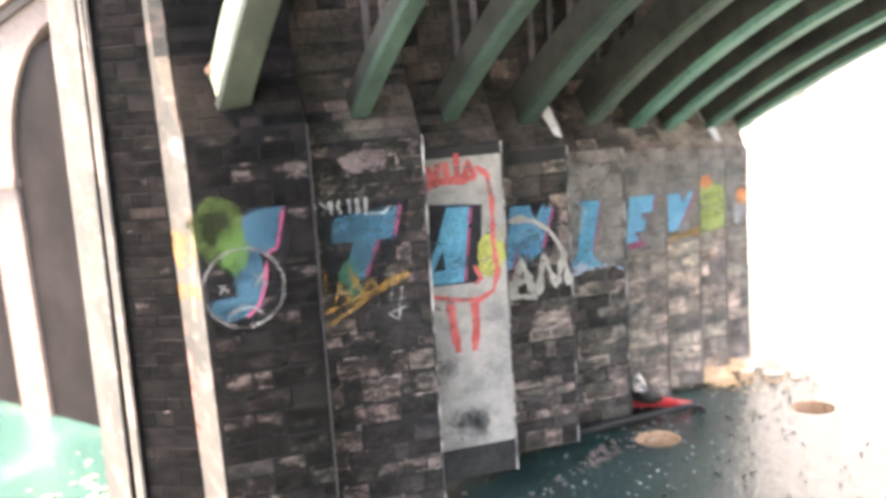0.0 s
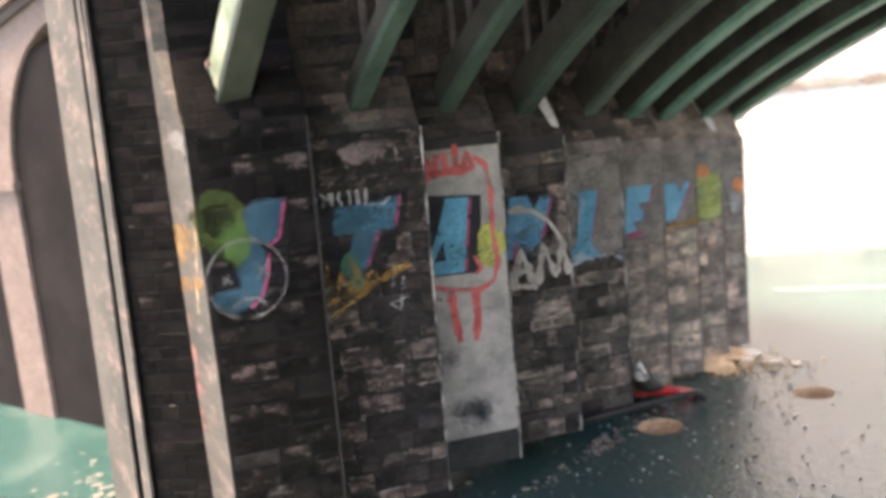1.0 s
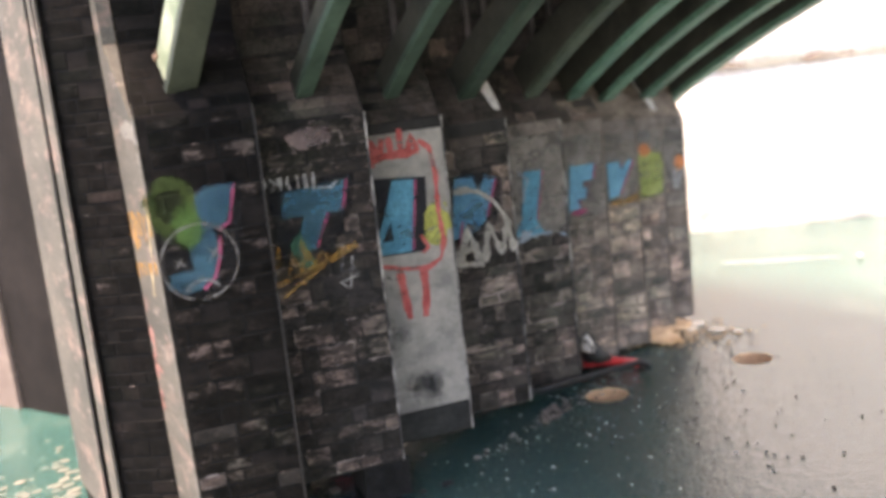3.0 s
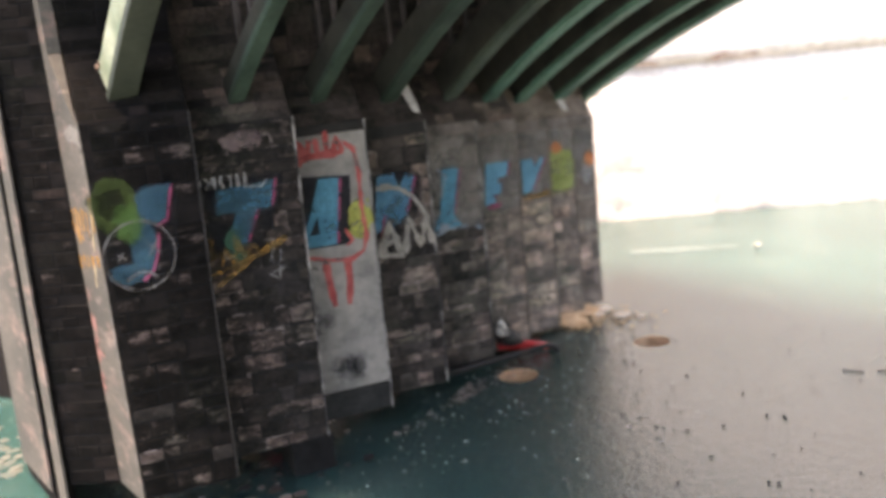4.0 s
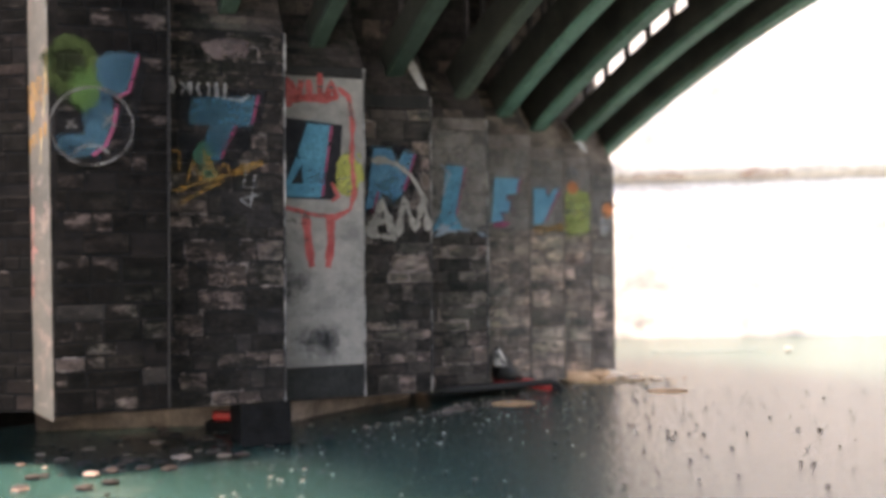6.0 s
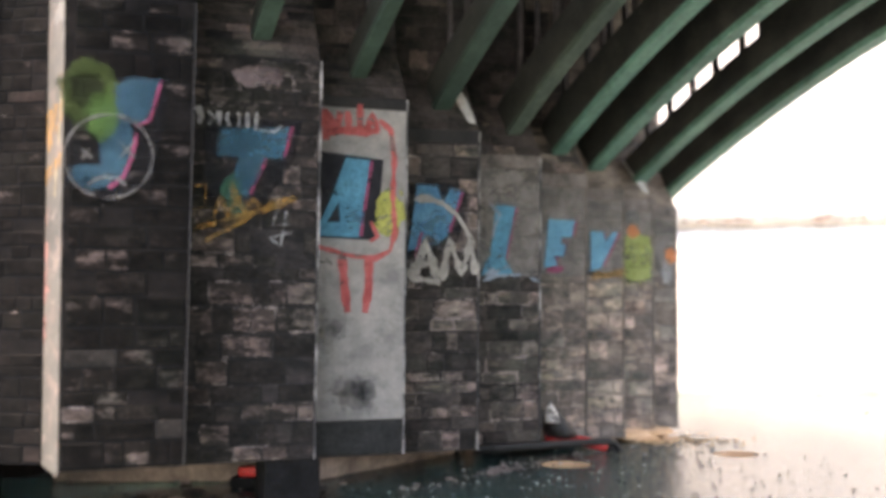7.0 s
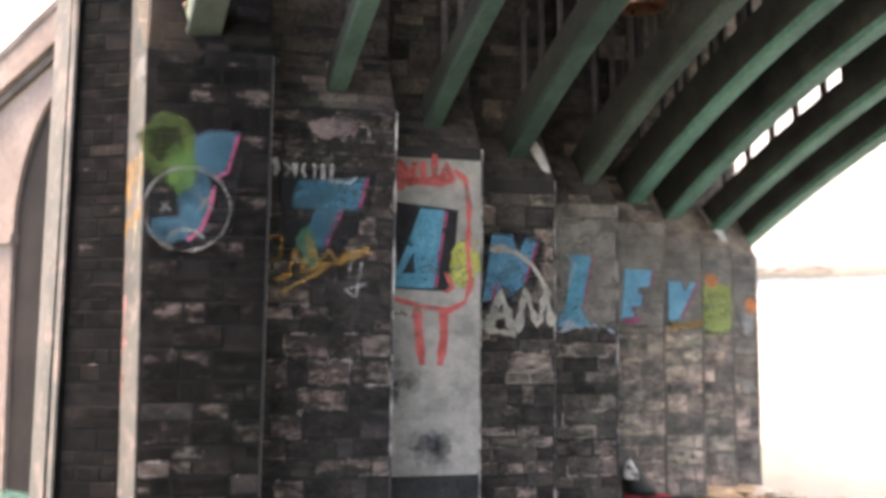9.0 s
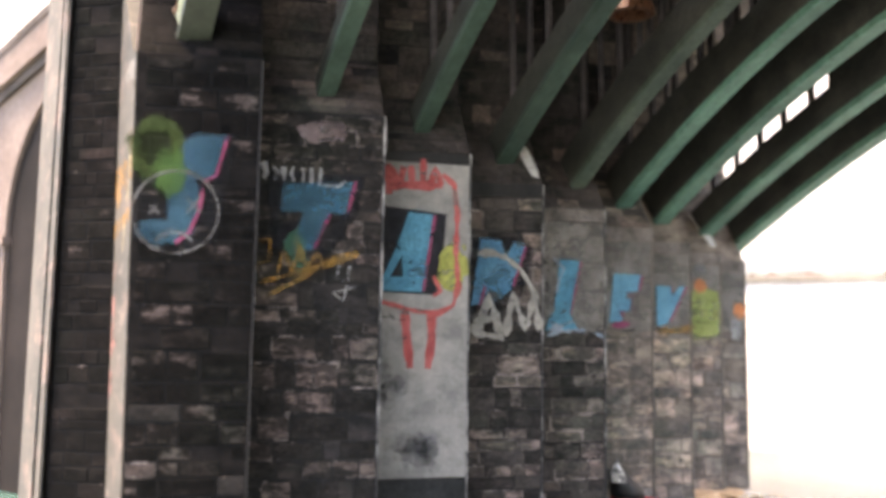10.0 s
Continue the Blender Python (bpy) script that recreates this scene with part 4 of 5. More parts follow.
for i, (a, w_, lean) in enumerate(((-0.222, 0.008, 0.006), (-0.205, 0.006, 0.012), (-0.186, 0.0065, 0.001), (-0.168, 0.0055, -0.004), (-0.152, 0.006, 0.003), (-0.136, 0.006, 0.001))):
    paint(1, "white_bar", WHITE, stroke([(a, 0.719 if i == 0 else 0.711), (a + lean, 0.7), (a + 0.002, 0.688 - 0.001 * i)], w_, 0.3, seed=i), G4, "small white painted bar")
paint(1, "white_bar", WHITE, stroke([(-0.118, 0.712), (-0.12, 0.682), (-0.085, 0.678), (-0.073, 0.69)], 0.0055, 0.25), G4, "small white painted bar")
paint(1, "yellow_scrawl", YELLOW, stroke([(-0.243, 0.572), (-0.205, 0.578), (-0.205, 0.54), (-0.238, 0.53), (-0.23, 0.49)], 0.0045, 0.3) + stroke([(-0.22, 0.5), (-0.13, 0.528), (-0.047, 0.562)], 0.007, 0.35)
      + stroke([(-0.207, 0.476), (-0.12, 0.525), (-0.045, 0.555)], 0.007, 0.3) + stroke([(-0.19, 0.52), (-0.18, 0.56), (-0.165, 0.52), (-0.15, 0.57), (-0.14, 0.53), (-0.12, 0.555), (-0.1, 0.53), (-0.085, 0.556), (-0.07, 0.54)], 0.005, 0.3)
      + stroke([(-0.16, 0.585), (-0.15, 0.54)], 0.006), G4, "yellow sprayed scrawl")
paint(1, "white_tag", THIN_WHITE, stroke([(-0.078, 0.54), (-0.085, 0.505), (-0.055, 0.51)], 0.004) + stroke([(-0.06, 0.535), (-0.07, 0.47), (-0.09, 0.485), (-0.05, 0.495)], 0.004), G4)

# third face: whitewashed sheet
paint(2, "paper_sheet", PAPER, [[(-0.196, 0.138), (-0.003, 0.138), (-0.003, 0.756), (-0.196, 0.758)]], G1, "off-white painted sheet")
paint(2, "skirting", SLATE, [[(-0.196, 0.07), (-0.003, 0.07), (-0.003, 0.136), (-0.196, 0.136)]], G1, "dark slate-blue painted foot")
paint(2, "cap", SOOTY_EDGE, [[(-0.196, 0.76), (-0.003, 0.758), (-0.003, 0.778), (-0.196, 0.778)]], G1)
rub = random.Random(17)
for i in range(26):
    ca, cz = ((-0.088, 0.2), (-0.163, 0.31), (-0.1, 0.185))[i % 3]
    paint(2, "smudge", SMUDGE, [blob(max(-0.172, min(-0.025, rub.gauss(ca, 0.018))), max(0.165, rub.gauss(cz, 0.02)), rub.uniform(0.008, 0.026), rub.uniform(0.008, 0.024), 31 + i, 26, 0.25)], G2 + 0.00003 * i, "grey rubbed smudge")
paint(2, "fold_line", SMUDGE, stroke([(-0.19, 0.262), (-0.006, 0.262)], 0.0018, 0.4) + stroke([(-0.19, 0.335), (-0.006, 0.332)], 0.0014, 0.4) + stroke([(-0.19, 0.195), (-0.006, 0.195)], 0.0014, 0.4), G2)
paint(2, "black_ground", SOLID_BLACK, [[(-0.18, 0.668), (-0.05, 0.655), (-0.056, 0.56), (-0.064, 0.492), (-0.184, 0.497)]], G2)
paint(2, "graffiti_letter", BLUE, [[(-0.127, 0.656), (-0.078, 0.653), (-0.088, 0.572), (-0.156, 0.572)], [(-0.156, 0.572), (-0.138, 0.572), (-0.163, 0.527), (-0.177, 0.527)],
                                   [(-0.14, 0.572), (-0.088, 0.572), (-0.094, 0.527), (-0.136, 0.527)], [(-0.183, 0.527), (-0.094, 0.527), (-0.099, 0.498), (-0.19, 0.5)]], G3, "blue spray-painted letter A", mist=0.006)
paint(2, "letter_edge", PINK, stroke([(-0.074, 0.652), (-0.086, 0.57), (-0.095, 0.5)], 0.007), G3)
paint(2, "yellow_blob", ACID, [blob(-0.036, 0.548, 0.03, 0.045, 12, rough=0.2)] + speckles(-0.03, 0.55, 0.028, 0.06, 14, 0.004, 13), G3)
paint(2, "red_outline", RED, stroke([(-0.172, 0.752), (-0.168, 0.69)], 0.0156, 0.2) + stroke([(-0.165, 0.745), (-0.148, 0.705), (-0.14, 0.748)], 0.0130) + stroke([(-0.125, 0.75), (-0.122, 0.712), (-0.1, 0.712), (-0.1, 0.765)], 0.0130)
      + stroke([(-0.085, 0.712), (-0.075, 0.748), (-0.062, 0.712)], 0.0117) + stroke([(-0.175, 0.71), (-0.06, 0.712)], 0.0182, 0.25)
      + stroke([(-0.06, 0.735), (-0.036, 0.715), (-0.028, 0.66), (-0.03, 0.58), (-0.024, 0.51), (-0.034, 0.472), (-0.065, 0.456), (-0.12, 0.462), (-0.18, 0.478)], 0.0104, 0.2)
      + stroke([(-0.132, 0.462), (-0.126, 0.4), (-0.119, 0.349)], 0.0169, 0.12) + stroke([(-0.078, 0.46), (-0.077, 0.4), (-0.084, 0.348)], 0.0169, 0.12) + stroke([(-0.075, 0.53), (-0.06, 0.5), (-0.075, 0.49)], 0.0078), G4, "red marker outline with two legs")
paint(2, "small_black_mark", BLACK, stroke([(-0.188, 0.447), (-0.152, 0.449)], 0.004) + stroke([(-0.165, 0.456), (-0.15, 0.442)], 0.004), G4)

paint(2, "dark_scratch", SOLID_BLACK, stroke([(-0.143, 0.442), (-0.132, 0.444), (-0.121, 0.439), (-0.131, 0.434)], 0.0035, 0.3), G2)
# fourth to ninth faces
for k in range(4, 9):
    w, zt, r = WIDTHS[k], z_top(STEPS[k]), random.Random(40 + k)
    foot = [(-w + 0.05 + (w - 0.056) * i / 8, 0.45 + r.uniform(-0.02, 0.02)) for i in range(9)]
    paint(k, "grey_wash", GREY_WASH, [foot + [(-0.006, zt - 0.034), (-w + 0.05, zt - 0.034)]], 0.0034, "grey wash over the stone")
paint(3, "black_ground", BLACK, [[(-0.168, 0.627), (-0.037, 0.63), (-0.02, 0.597), (-0.052, 0.499), (-0.1, 0.47), (-0.172, 0.46)]], G1)
paint(3, "graffiti_letter", FADED_BLUE, [[(-0.143, 0.621), (-0.1, 0.622), (-0.086, 0.58), (-0.096, 0.5), (-0.122, 0.52), (-0.139, 0.486), (-0.163, 0.48)],
                                   [(-0.087, 0.58), (-0.068, 0.615), (-0.043, 0.612), (-0.073, 0.517), (-0.097, 0.497)]], G2, "blue spray-painted letter N", mist=0.006)
paint(3, "letter_edge", PINK, stroke([(-0.04, 0.612), (-0.071, 0.519)], 0.006) + stroke([(-0.132, 0.522), (-0.147, 0.468)], 0.006), G3)
paint(3, "dark_ring", BLACK, stroke(arc(-0.1, 0.549, 0.015, 0.018, 0, 360, 24), 0.002, 0.2), G4)
paint(3, "white_tag", CREAM, stroke([(-0.15, 0.592), (-0.118, 0.594), (-0.086, 0.584)], 0.013, 0.35) + stroke([(-0.086, 0.584), (-0.054, 0.56), (-0.034, 0.532), (-0.02, 0.5), (-0.013, 0.465)], 0.0085, 0.25)
      + stroke([(-0.163, 0.44), (-0.15, 0.424), (-0.138, 0.46), (-0.123, 0.498), (-0.11, 0.46), (-0.097, 0.418)], 0.017, 0.3) + stroke([(-0.158, 0.447), (-0.104, 0.455)], 0.012, 0.3)
      + stroke([(-0.085, 0.416), (-0.079, 0.46), (-0.07, 0.505), (-0.055, 0.465), (-0.041, 0.432), (-0.03, 0.47), (-0.022, 0.511), (-0.016, 0.47), (-0.009, 0.43)], 0.0145, 0.3)
      + stroke([(-0.165, 0.43), (-0.14, 0.42), (-0.09, 0.412)], 0.012, 0.45), G4, "white sprayed tag of slanting strokes", mist=0.004)
paint(4, "graffiti_letter", BLUE, [[(-0.114, 0.597), (-0.066, 0.594), (-0.091, 0.47), (-0.128, 0.48)], [(-0.128, 0.48), (-0.091, 0.47), (-0.07, 0.437), (-0.15, 0.432), (-0.142, 0.456)]], G2, "blue spray-painted letter L", mist=0.006)
paint(4, "letter_edge", PINK, stroke([(-0.062, 0.594), (-0.088, 0.472)], 0.005), G3)
paint(4, "pale_splash", spray("pale_blue_spray", (0.14, 0.19, 0.24), (0.33, 0.38, 0.43), 0.54, thin=0.15, thick=0.8), stroke([(-0.149, 0.42), (-0.108, 0.433), (-0.045, 0.434), (-0.003, 0.418)], 0.006, 0.5) + stroke([(-0.13, 0.6), (-0.105, 0.576), (-0.118, 0.545), (-0.122, 0.52)], 0.006, 0.3)
      + stroke([(-0.14, 0.452), (-0.115, 0.44), (-0.085, 0.455)], 0.008, 0.5) + stroke([(-0.145, 0.437), (-0.09, 0.43)], 0.007, 0.5), G4)
paint(5, "graffiti_letter", SKY_BLUE, [[(-0.106, 0.578), (-0.034, 0.576), (-0.043, 0.535), (-0.11, 0.53)], [(-0.11, 0.53), (-0.072, 0.532), (-0.074, 0.515), (-0.112, 0.512)],
                                   [(-0.112, 0.512), (-0.06, 0.516), (-0.066, 0.486), (-0.114, 0.483)], [(-0.114, 0.483), (-0.088, 0.485), (-0.084, 0.462), (-0.118, 0.458)]], G2, "blue spray-painted letter E", mist=0.006)
paint(5, "letter_edge", PINK, stroke([(-0.031, 0.575), (-0.039, 0.536)], 0.006) + stroke([(-0.07, 0.531), (-0.056, 0.518), (-0.063, 0.488)], 0.005) + stroke([(-0.092, 0.484), (-0.078, 0.478)], 0.012, 0.3) + stroke([(-0.112, 0.45), (-0.065, 0.454)], 0.012, 0.3), G3)
paint(6, "graffiti_letter", SKY_BLUE, [[(-0.1, 0.558), (-0.06, 0.557), (-0.055, 0.53), (-0.067, 0.462), (-0.098, 0.454)], [(-0.055, 0.53), (-0.034, 0.557), (-0.019, 0.556), (-0.066, 0.465)]], G2, "blue spray-painted letter Y", mist=0.006)
paint(6, "letter_edge", PINK, stroke([(-0.015, 0.556), (-0.063, 0.464)], 0.006) + stroke([(-0.06, 0.556), (-0.054, 0.534)], 0.004), G3)
paint(6, "yellow_line", YELLOW, stroke([(-0.1, 0.437), (-0.06, 0.441), (-0.004, 0.45)], 0.015, 0.35), G4)
LIME_SOLID = spray("bright_lime_spray", (0.22, 0.25, 0.08), (0.34, 0.38, 0.15), 0.5, thin=0.3, thick=0.8)
paint(7, "lime_block", LIME_SOLID, [[(-0.09, 0.553), (-0.052, 0.56), (-0.013, 0.551), (-0.009, 0.49), (-0.014, 0.435), (-0.06, 0.43), (-0.094, 0.434)]] + speckles(-0.055, 0.49, 0.05, 0.075, 30, 0.005, 21), G2, "lime green sprayed block", mist=0.006)
paint(7, "dark_scribble", GREEN_SPRAY, stroke([(-0.085, 0.532), (-0.02, 0.528)], 0.007, 0.3) + stroke([(-0.088, 0.503), (-0.02, 0.498)], 0.007, 0.3) + stroke([(-0.088, 0.47), (-0.016, 0.466)], 0.007, 0.3), G3)
paint(7, "orange_dot", ORANGE, [blob(-0.066, 0.568, 0.018, 0.018, 22)], G3)
paint(7, "pale_patch", THIN_WHITE, [blob(-0.068, 0.614, 0.02, 0.022, 28, 26, 0.25)], G2)
paint(8, "orange_dot", ORANGE, [blob(-0.022, 0.505, 0.018, 0.024, 23)], G2)
paint(8, "white_patch", WHITE, [blob(-0.033, 0.455, 0.016, 0.03, 24, rough=0.25)], G2)
# paint and scuffs on the sunlit side: distance back from the corner, height
def side_mark(name, material, polys, lift, label=""):
    bm = bmesh.new()
    for poly in polys:
        bm.faces.new([bm.verts.new(V(*((BR + LIT * max(0.002, min(0.148, a)) + n * lift)), b)) for a, b in poly])
    bmesh.ops.triangulate(bm, faces=bm.faces[:])
    return bpart(name, bm, material, side_b, label)


AMBER = spray("amber_spray", (0.22, 0.1, 0.022), (0.36, 0.19, 0.05), 0.5, thin=0.35, thick=0.9)
CREAM_STREAK = spray("cream_streak", (0.25, 0.2, 0.12), (0.42, 0.36, 0.25), 0.5, thin=0.3, thick=0.9)
RED_SCUFF = spray("pinkish_scuff", (0.17, 0.075, 0.068), (0.3, 0.17, 0.15), 0.5, 0.8, 420.0, 0.0, 0.9)
SCRAPED_LIT = spray("scraped_lit_card", (0.115, 0.108, 0.1), (0.18, 0.168, 0.155), 0.46, 0.8, 260.0, 0.3, 0.95)
for a0, z0, a1, z1, w in ((0.142, 0.69, 0.146, 0.64, 0.01), (0.118, 0.694, 0.122, 0.622, 0.014), (0.096, 0.69, 0.1, 0.63, 0.007), (0.07, 0.695, 0.078, 0.652, 0.011), (0.046, 0.69, 0.05, 0.64, 0.006), (0.01, 0.722, 0.014, 0.655, 0.014),
                           (0.14, 0.594, 0.142, 0.568, 0.014), (0.115, 0.598, 0.117, 0.572, 0.013), (0.088, 0.6, 0.09, 0.578, 0.008), (0.056, 0.603, 0.055, 0.578, 0.015), (0.02, 0.607, 0.022, 0.586, 0.014)):
    side_mark("orange_dab", AMBER, stroke([(a0, z0), ((a0 + a1) / 2 + 0.002, (z0 + z1) / 2), (a1, z1)], w, 0.3, int(a0 * 1000)), 1.3, "orange-yellow paint dab")
side_mark("cream_streak", CREAM_STREAK, stroke([(0.008, 0.72), (0.022, 0.66), (0.036, 0.615)], 0.008, 0.4) + stroke([(0.05, 0.585), (0.06, 0.555), (0.062, 0.54)], 0.008, 0.4, 5), 1.4, "cream streak of paint")
side_mark("scraped_patch", SCRAPED_LIT, [[(0.1, 0.845), (0.05, 0.86), (0.006, 0.85), (0.003, 0.77), (0.012, 0.79), (0.02, 0.822), (0.05, 0.828), (0.08, 0.826)]], 1.15, "pale scraped patch on the card")
side_mark("pink_scuff", RED_SCUFF, stroke([(0.14, 0.475), (0.128, 0.435), (0.144, 0.39), (0.138, 0.35), (0.144, 0.3)], 0.02, 0.6) + stroke([(0.14, 0.395), (0.1, 0.39)], 0.012, 0.5, 3) + stroke([(0.13, 0.53), (0.138, 0.5)], 0.012, 0.5, 4), 1.2, "pinkish scuff along the back edge")
# the light along the front corner, drawn as a pale stroke
side_mark("lit_edge", SCRAPED_LIT, stroke([(0.003, 0.885), (0.003, 0.72), (0.0035, 0.55), (0.003, 0.38), (0.003, 0.14)], 0.006, 0.5, 9), 1.25, "front edge painted pale as lit")

# torn fibres at the foot of the first rib
base0, zr0 = bases[0]
torn = random.Random(4)
TORN = two_tone("torn_brown_card", (0.08, 0.042, 0.025), (0.24, 0.145, 0.1), 260, 1300, 0.85)
for lo, hi, t0, t1 in ((0.066, 0.085, -0.066, -0.02), (0.05, 0.074, -0.068, -0.045), (0.074, 0.086, -0.04, 0.0)):
    bm = sweep(bmesh.new(), 0, base0, zr0, [t0 + (t1 - t0) * i / 6 for i in range(7)], 0.0025, 0.012, lo, hi)
    for v in bm.verts:
        v.co += Vector((torn.uniform(-1, 1), torn.uniform(-1, 1), torn.uniform(-1, 1))) * 0.00022
    bpart("torn_fibre", bm, TORN, None, "torn brown card fibre")

# ---- packing strips, rubbish and grit on the board ----


def bar(name, p, q, z0, z1, w, material, label, category, tilt=0.0, bev=0.004):
    """A strip of wood lying between two plan points."""
    p, q = Vector(p), Vector(q)
    d_ = (q - p).normalized()
    s_ = Vector((-d_.y, d_.x)) * w
    bm = prism(bmesh.new(), [V(v.x, v.y, z0) for v in (p, q, q + s_, p + s_)], [V(v.x, v.y, z1 + (tilt if i in (1, 2) else 0)) for i, v in enumerate((p, q, q + s_, p + s_))])
    soften(bm, bev * K)
    return tagged(obj(name, bm, material), label, category)


bar("packing_strip", (-0.56, 2.069), (-0.11, 2.14), 0.0005, 0.1, 0.12, LATH, "grubby strip of wood packing up the model bridge", "wood strip")
bar("packing_strip", (-0.025, 2.157), (0.20, 2.59), 0.0005, 0.062, 0.1, LATH, "long pale wood strip under the bridge foot", "wood strip")
bl = CORNERS[1] + B * 0.004
bar("packing_block", bl - U * 0.1, bl, 0.0005, z_foot(STEPS[1]) - 0.001, 0.14, FOAM, "black foam packing block beneath the bridge foot", "packing block", bev=0.002)
bm = soften(box(bmesh.new(), V(-0.17, 2.062, 0.0005), V(-0.1, 2.11, 0.021)), 0.0002)
tagged(obj("foam_scrap", bm, FOAM), "scrap of black foam under the red peg", "foam")
bm = box(bmesh.new(), V(-0.157, 2.07, 0.0212), V(-0.11, 2.1, 0.042))
soften(bm, 0.0008, 2)
tagged(obj("red_peg", bm, PLASTIC_RED), "small red plastic peg beside the wood strip", "peg")
# dark block added at the back of the hollow under the abutment: stops light leaks
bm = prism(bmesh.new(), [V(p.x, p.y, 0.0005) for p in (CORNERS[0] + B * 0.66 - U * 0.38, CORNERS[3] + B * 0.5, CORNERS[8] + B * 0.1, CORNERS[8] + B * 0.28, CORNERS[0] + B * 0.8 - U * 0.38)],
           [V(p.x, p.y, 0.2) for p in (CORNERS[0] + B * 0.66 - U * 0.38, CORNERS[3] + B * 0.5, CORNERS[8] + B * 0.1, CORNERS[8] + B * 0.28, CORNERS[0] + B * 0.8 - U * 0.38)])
bpart("light_stop", bm, JOINT, None)


key = [(0.275, 2.395, 0.040), (0.32, 2.43, 0.038), (0.42, 2.505, 0.036), (0.53, 2.578, 0.036), (0.565, 2.6, 0.036), (0.583, 2.61, 0.031), (0.592, 2.615, 0.022), (0.597, 2.618, 0.010)]
bm = tube(key, 0.0085, 8)
for v in bm.verts:
    t = min(1.0, max(0.0, (v.co.x / K - 0.275) / 0.3))
    i = min(range(len(key)), key=lambda j: (v.co - Vector(key[j]) * K).length)
    v.co = Vector(key[i]) * K + (v.co - Vector(key[i]) * K) * (1.3 - 0.3 * t)
tagged(obj("bent_rod", bm, PLASTIC_BLACK, smooth=True), "black tapered rod with hooked end along the bridge foot", "rod")
pen = empty("red_nozzle")
pen.location = V(0.5, 2.64, 0)
bpy.context.view_layer.update()
tagged(pen, "red and black plastic nozzle with white tip on the board", "nozzle")
own(obj("barrel", tube([(0.418, 2.63, 0.033), (0.448, 2.635, 0.034), (0.48, 2.642, 0.032), (0.52, 2.65, 0.026), (0.566, 2.662, 0.0135)], 0.0128, 12), PLASTIC_RED, smooth=True), pen)
own(obj("nose", tube([(0.56, 2.6605, 0.0135), (0.572, 2.6635, 0.0125), (0.586, 2.667, 0.0115)], 0.0105, 10), PLASTIC_BLACK, smooth=True), pen)


def shard(rings, seed, sides=11):
    """A chipped cone through rings of (x, y, z, radius)."""
    rr = random.Random(seed)
    bm = bmesh.new()
    loops = [[bm.verts.new(V(x + r * rr.uniform(0.8, 1.15) * math.cos(2 * math.pi * j / sides), y + r * rr.uniform(0.8, 1.15) * math.sin(2 * math.pi * j / sides), z + rr.uniform(-0.1, 0.1) * r)) for j in range(sides)] for x, y, z, r in rings]
    for a, b in zip(loops, loops[1:]):
        for j in range(sides):
            bm.faces.new((a[j], a[(j + 1) % sides], b[(j + 1) % sides], b[j]))
    bm.faces.new(loops[0][::-1])
    bm.faces.new(loops[-1])
    return bm


own(obj("collar", shard([(0.455, 2.632, 0.043, 0.036), (0.452, 2.628, 0.058, 0.035), (0.444, 2.62, 0.085, 0.022), (0.436, 2.614, 0.112, 0.011)], 2), PLASTIC_BLACK, smooth=True), pen)
own(obj("tip", shard([(0.438, 2.602, 0.08, 0.02), (0.434, 2.604, 0.104, 0.015), (0.431, 2.608, 0.132, 0.003)], 5, 8), two_tone("chipped_white", (0.06, 0.055, 0.05), (0.5, 0.46, 0.42), 420, 1200, 0.8, low=0.42, high=0.56), None, "chipped white tip"), pen)


def lump(bm, x, y, r, flat, seed, detail=1, z=0.0):
    """One uneven crumb resting on the board."""
    rr = random.Random(seed)
    res = bmesh.ops.create_icosphere(bm, subdivisions=detail, radius=r * K)
    rot = Matrix.Rotation(rr.uniform(0, 6.28), 3, "Z")
    low = 1e9
    for v in res["verts"]:
        q = 1 + 0.35 * noise.noise(v.co / (r * K) * 1.3 + Vector((seed * 3.1, 0, 0)))
        v.co = rot @ Vector((v.co.x * q * rr.uniform(0.85, 1.2), v.co.y * q, v.co.z * q * flat))
        low = min(low, v.co.z)
    for v in res["verts"]:
        v.co += V(x, y, z) - Vector((0, 0, low))


crumbs = random.Random(11)
bm = bmesh.new()
for i in range(600):
    if i < 270:
        x, y = crumbs.uniform(0.05, 1.7), crumbs.uniform(1.25, 2.75)
    elif i < 460:
        t = crumbs.uniform(-0.5, 1.2)
        c = L0 + D * t - B * crumbs.uniform(0.02, 0.32)
        x, y = c.x, c.y
    else:
        x, y = crumbs.gauss(0.55, 0.3), crumbs.gauss(2.35, 0.2)
    lump(bm, x, y, crumbs.choice((0.002, 0.0026, 0.0032, 0.0038, 0.0048)), 0.5, i + 0.5)
tagged(obj("grit", bm, GRIT), "scattered dark and pale grit on the teal board", "grit", kind="stuff")
bm = bmesh.new()
for i in range(130):
    if i < 60:
        t, out = crumbs.gauss(0.3, 0.035), crumbs.uniform(-0.01, 0.06)
    else:
        t, out = crumbs.uniform(-0.05, 0.75), abs(crumbs.gauss(0.0, 0.035)) + 0.005
    c = L0 + D * t - B * out
    lump(bm, c.x, c.y, crumbs.choice((0.0028, 0.0036, 0.0048, 0.0072)) * crumbs.uniform(0.8, 1.2), 0.6, i + 900.5)
tagged(obj("plaster_crumbs", bm, PLASTER), "heaps of pale plaster crumbs at the foot of the wall", "rubble", kind="stuff")
bm = bmesh.new()
for i in range(300):
    x, y = crumbs.gauss(0.7, 0.09), crumbs.gauss(2.94, 0.06)
    lump(bm, x, y, crumbs.choice((0.003, 0.004, 0.0055, 0.0075)), 0.4, i + 2300.5)
tagged(obj("filler_crumbs", bm, FIBRE), "tan crumbs of filler strewn at the end of the wall", "rubble", kind="stuff")
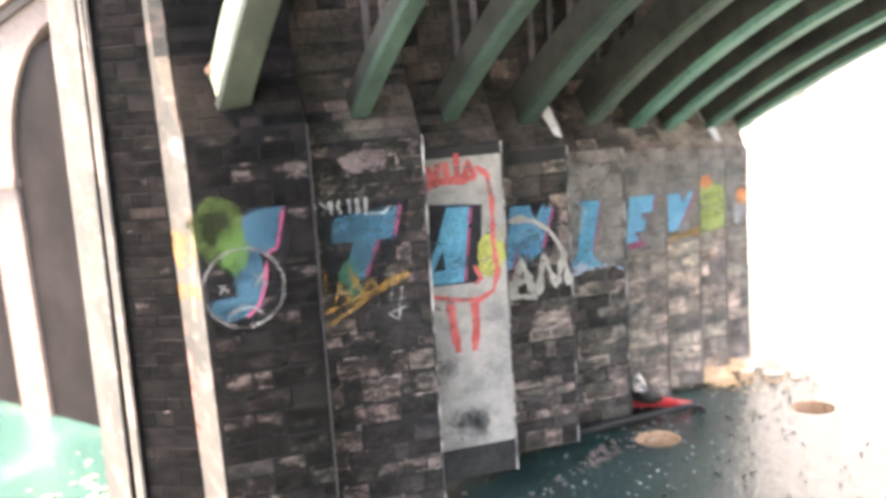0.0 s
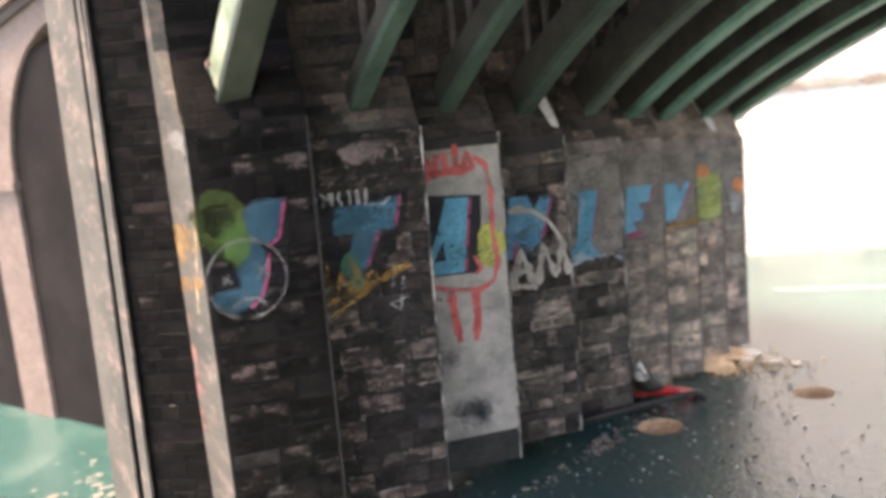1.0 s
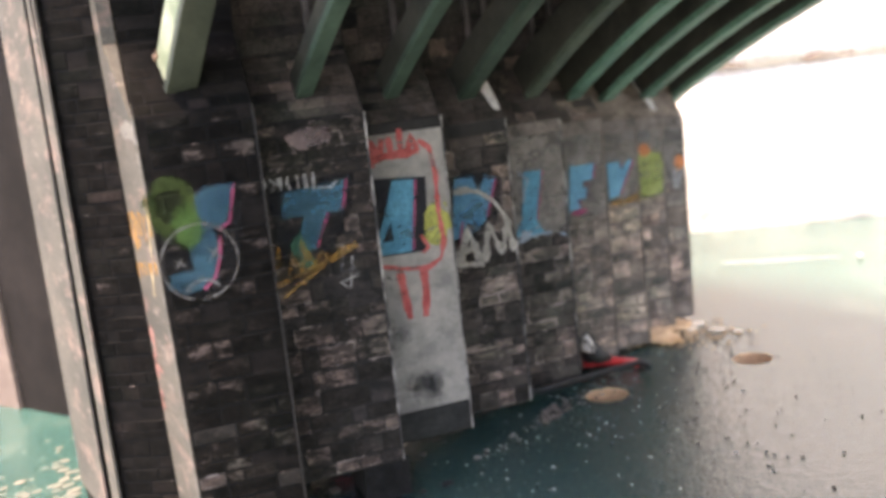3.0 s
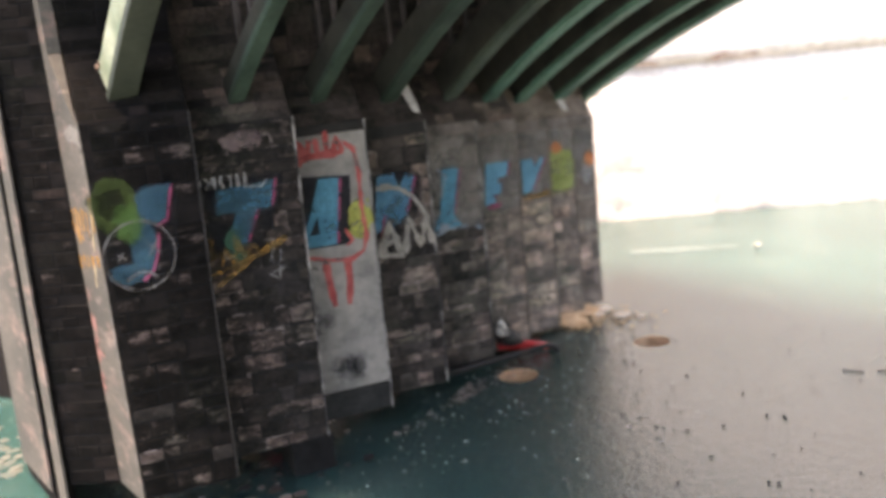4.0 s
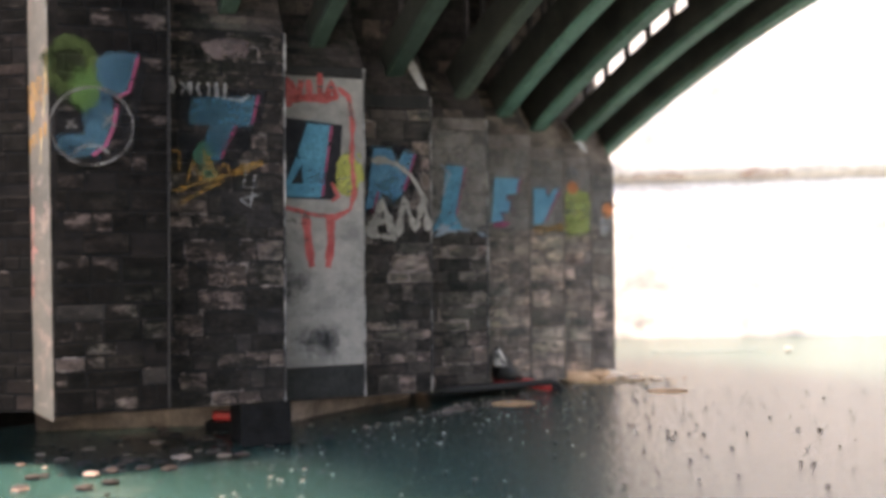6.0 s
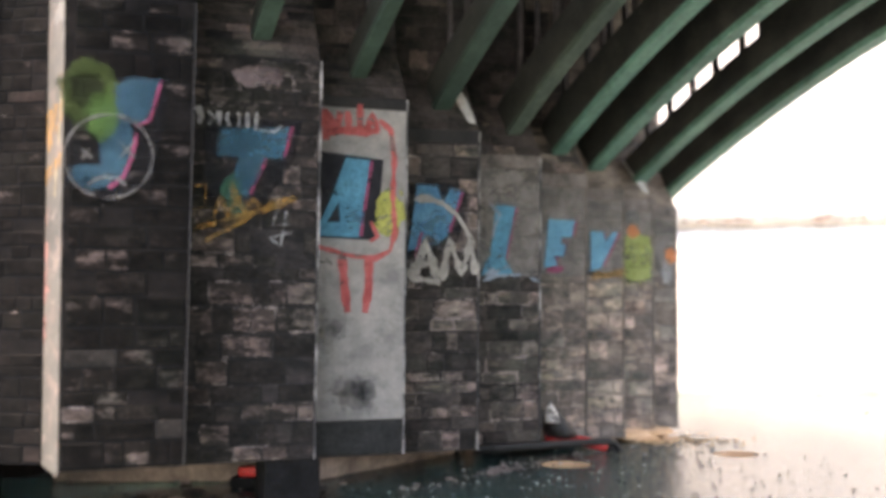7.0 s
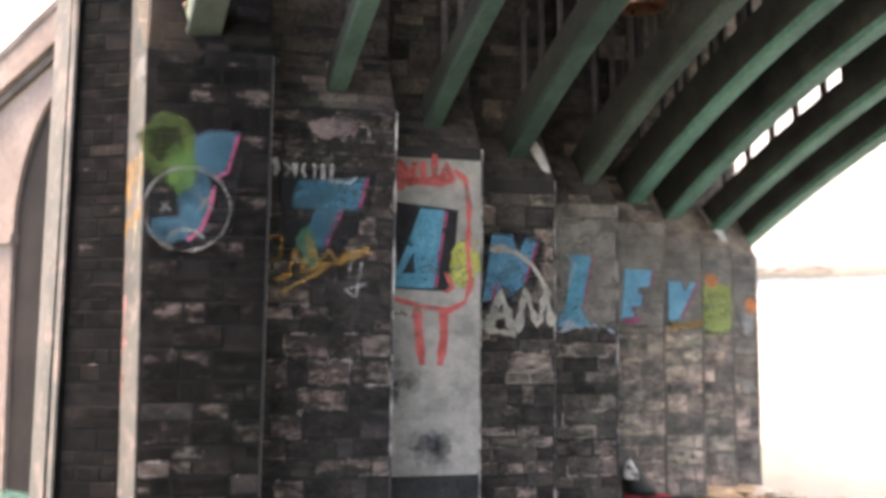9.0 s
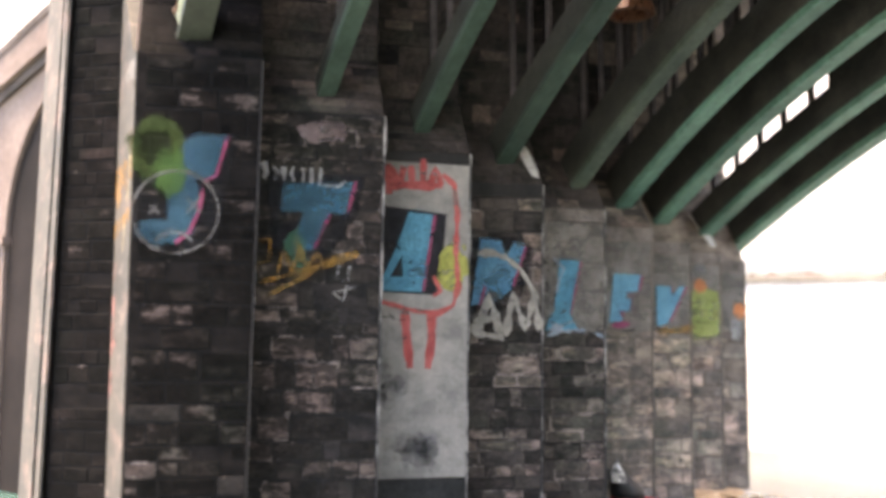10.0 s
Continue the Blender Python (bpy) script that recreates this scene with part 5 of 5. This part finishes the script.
bm = bmesh.new()
for i in range(170):
    t = crumbs.uniform(-0.75, -0.05)
    c = L0 + D * t - U * crumbs.uniform(0.0, 0.3) + B * crumbs.uniform(-0.12, 0.42)
    lump(bm, c.x, c.y, crumbs.choice((0.004, 0.006, 0.01, 0.016)), 0.3, i + 3300.5)
tagged(obj("dark_scraps", bm, SCRAP), "dark scraps of card and dirt under the bridge foot", "debris", kind="stuff")
for i, (x, y, r, f) in enumerate(((0.60, 2.95, 0.07, 0.35), (0.68, 3.02, 0.055, 0.4), (0.66, 2.9, 0.04, 0.3), (0.53, 2.87, 0.03, 0.5))):
    bm = bmesh.new()
    lump(bm, x, y, r * 1.15, f * 0.45, i + 40.5, 3)
    tagged(obj("filler_lump", bm, FIBRE, smooth=True), "tan lump of dried filler at the wall end", "filler", group="filler lumps")
for i, (x, y, r, f) in enumerate(((0.76, 3.04, 0.04, 0.9), (0.81, 2.96, 0.045, 0.7), (0.74, 2.99, 0.03, 0.9), (0.87, 2.93, 0.025, 0.7))):
    bm = bmesh.new()
    lump(bm, x, y, r * 0.62, f * 0.22, i + 60.5, 3)
    tagged(obj("plaster_flake", bm, PALE_PLASTER, smooth=True), "pale plaster flake on the sunlit board", "plaster", group="plaster flakes")

# pale strip and white dot far out on the board, bits of dark twig
# strip and dot are modelled in place of a streak of reflected light
bm = prism(bmesh.new(), [V(*p, 0.0005) for p in ((0.93, 3.83), (1.35, 3.785), (1.352, 3.815), (0.932, 3.87))], [V(*p, 0.002) for p in ((0.93, 3.83), (1.35, 3.785), (1.352, 3.815), (0.932, 3.87))])
tagged(obj("reflection_strip", bm, two_tone("reflected_streak", (0.1, 0.125, 0.125), (0.21, 0.235, 0.235), 60, 700, 0.35)), "thin pale strip drawn for a reflected streak on the board", "tape")
bm = bmesh.new()
lump(bm, 1.424, 3.766, 0.013, 0.6, 77.5, 2)
tagged(obj("white_dot", bm, BARE, smooth=True), "small white dot beside the pale strip on the board", "plaster")
TWIG = two_tone("dark_twig", (0.06, 0.05, 0.045), (0.15, 0.12, 0.11), 200, 1200, 0.8)
for pts in (((1.318, 2.322, 0.006), (1.34, 2.312, 0.007), (1.366, 2.302, 0.006)), ((1.398, 2.302, 0.006), (1.42, 2.294, 0.008), (1.44, 2.287, 0.006))):
    tagged(obj("twig", tube([(x, y, 0.0025) for x, y, _ in pts], 0.0019, 7), TWIG, smooth=True), "short dark twig lying on the teal board", "twig", group="twigs on the board")

# copper tube hanging from the deck between two ribs
copper = empty("copper_tube")
copper.location = V(0.505, 2.24, 1.41)
bpy.context.view_layer.update()
tagged(copper, "dull copper tube hanging under the bridge deck", "tube")


def sleeve(r, z0, z1, wall, sides=28):
    """An open round sleeve with a real wall."""
    bm = bmesh.new()
    rings = [[bm.verts.new(V(0.505 + q * math.cos(2 * math.pi * j / sides), 2.24 + q * math.sin(2 * math.pi * j / sides), z)) for j in range(sides)] for q, z in ((r, z0), (r, z1), (r - wall, z1), (r - wall, z0))]
    for a, b in zip(rings, rings[1:] + rings[:1]):
        for j in range(sides):
            bm.faces.new((a[j], a[(j + 1) % sides], b[(j + 1) % sides], b[j]))
    return bm


own(obj("body", sleeve(0.046, 1.1, 1.415, 0.008), COPPER, smooth=False), copper)
own(obj("rim", sleeve(0.05, 1.088, 1.104, 0.014), COPPER, None, "bright turned rim"), copper)

# flaked paint on the sunlit board beside the pier
bm = bmesh.new()
for i in range(95):
    if i < 60:
        x, y = crumbs.gauss(-0.84, 0.07), crumbs.gauss(2.06, 0.045)
    else:
        x, y = crumbs.uniform(-1.15, -0.78), crumbs.uniform(1.95, 2.45)
    lump(bm, x, y, crumbs.uniform(0.004, 0.016), 0.12, i + 1500.5)
tagged(obj("paint_flakes", bm, two_tone("flaked_paint", (0.04, 0.06, 0.057), (0.14, 0.125, 0.108), 120, 900, 0.8, spec=0.15)), "pale flakes of paint on the sunlit teal board", "flakes", kind="stuff")
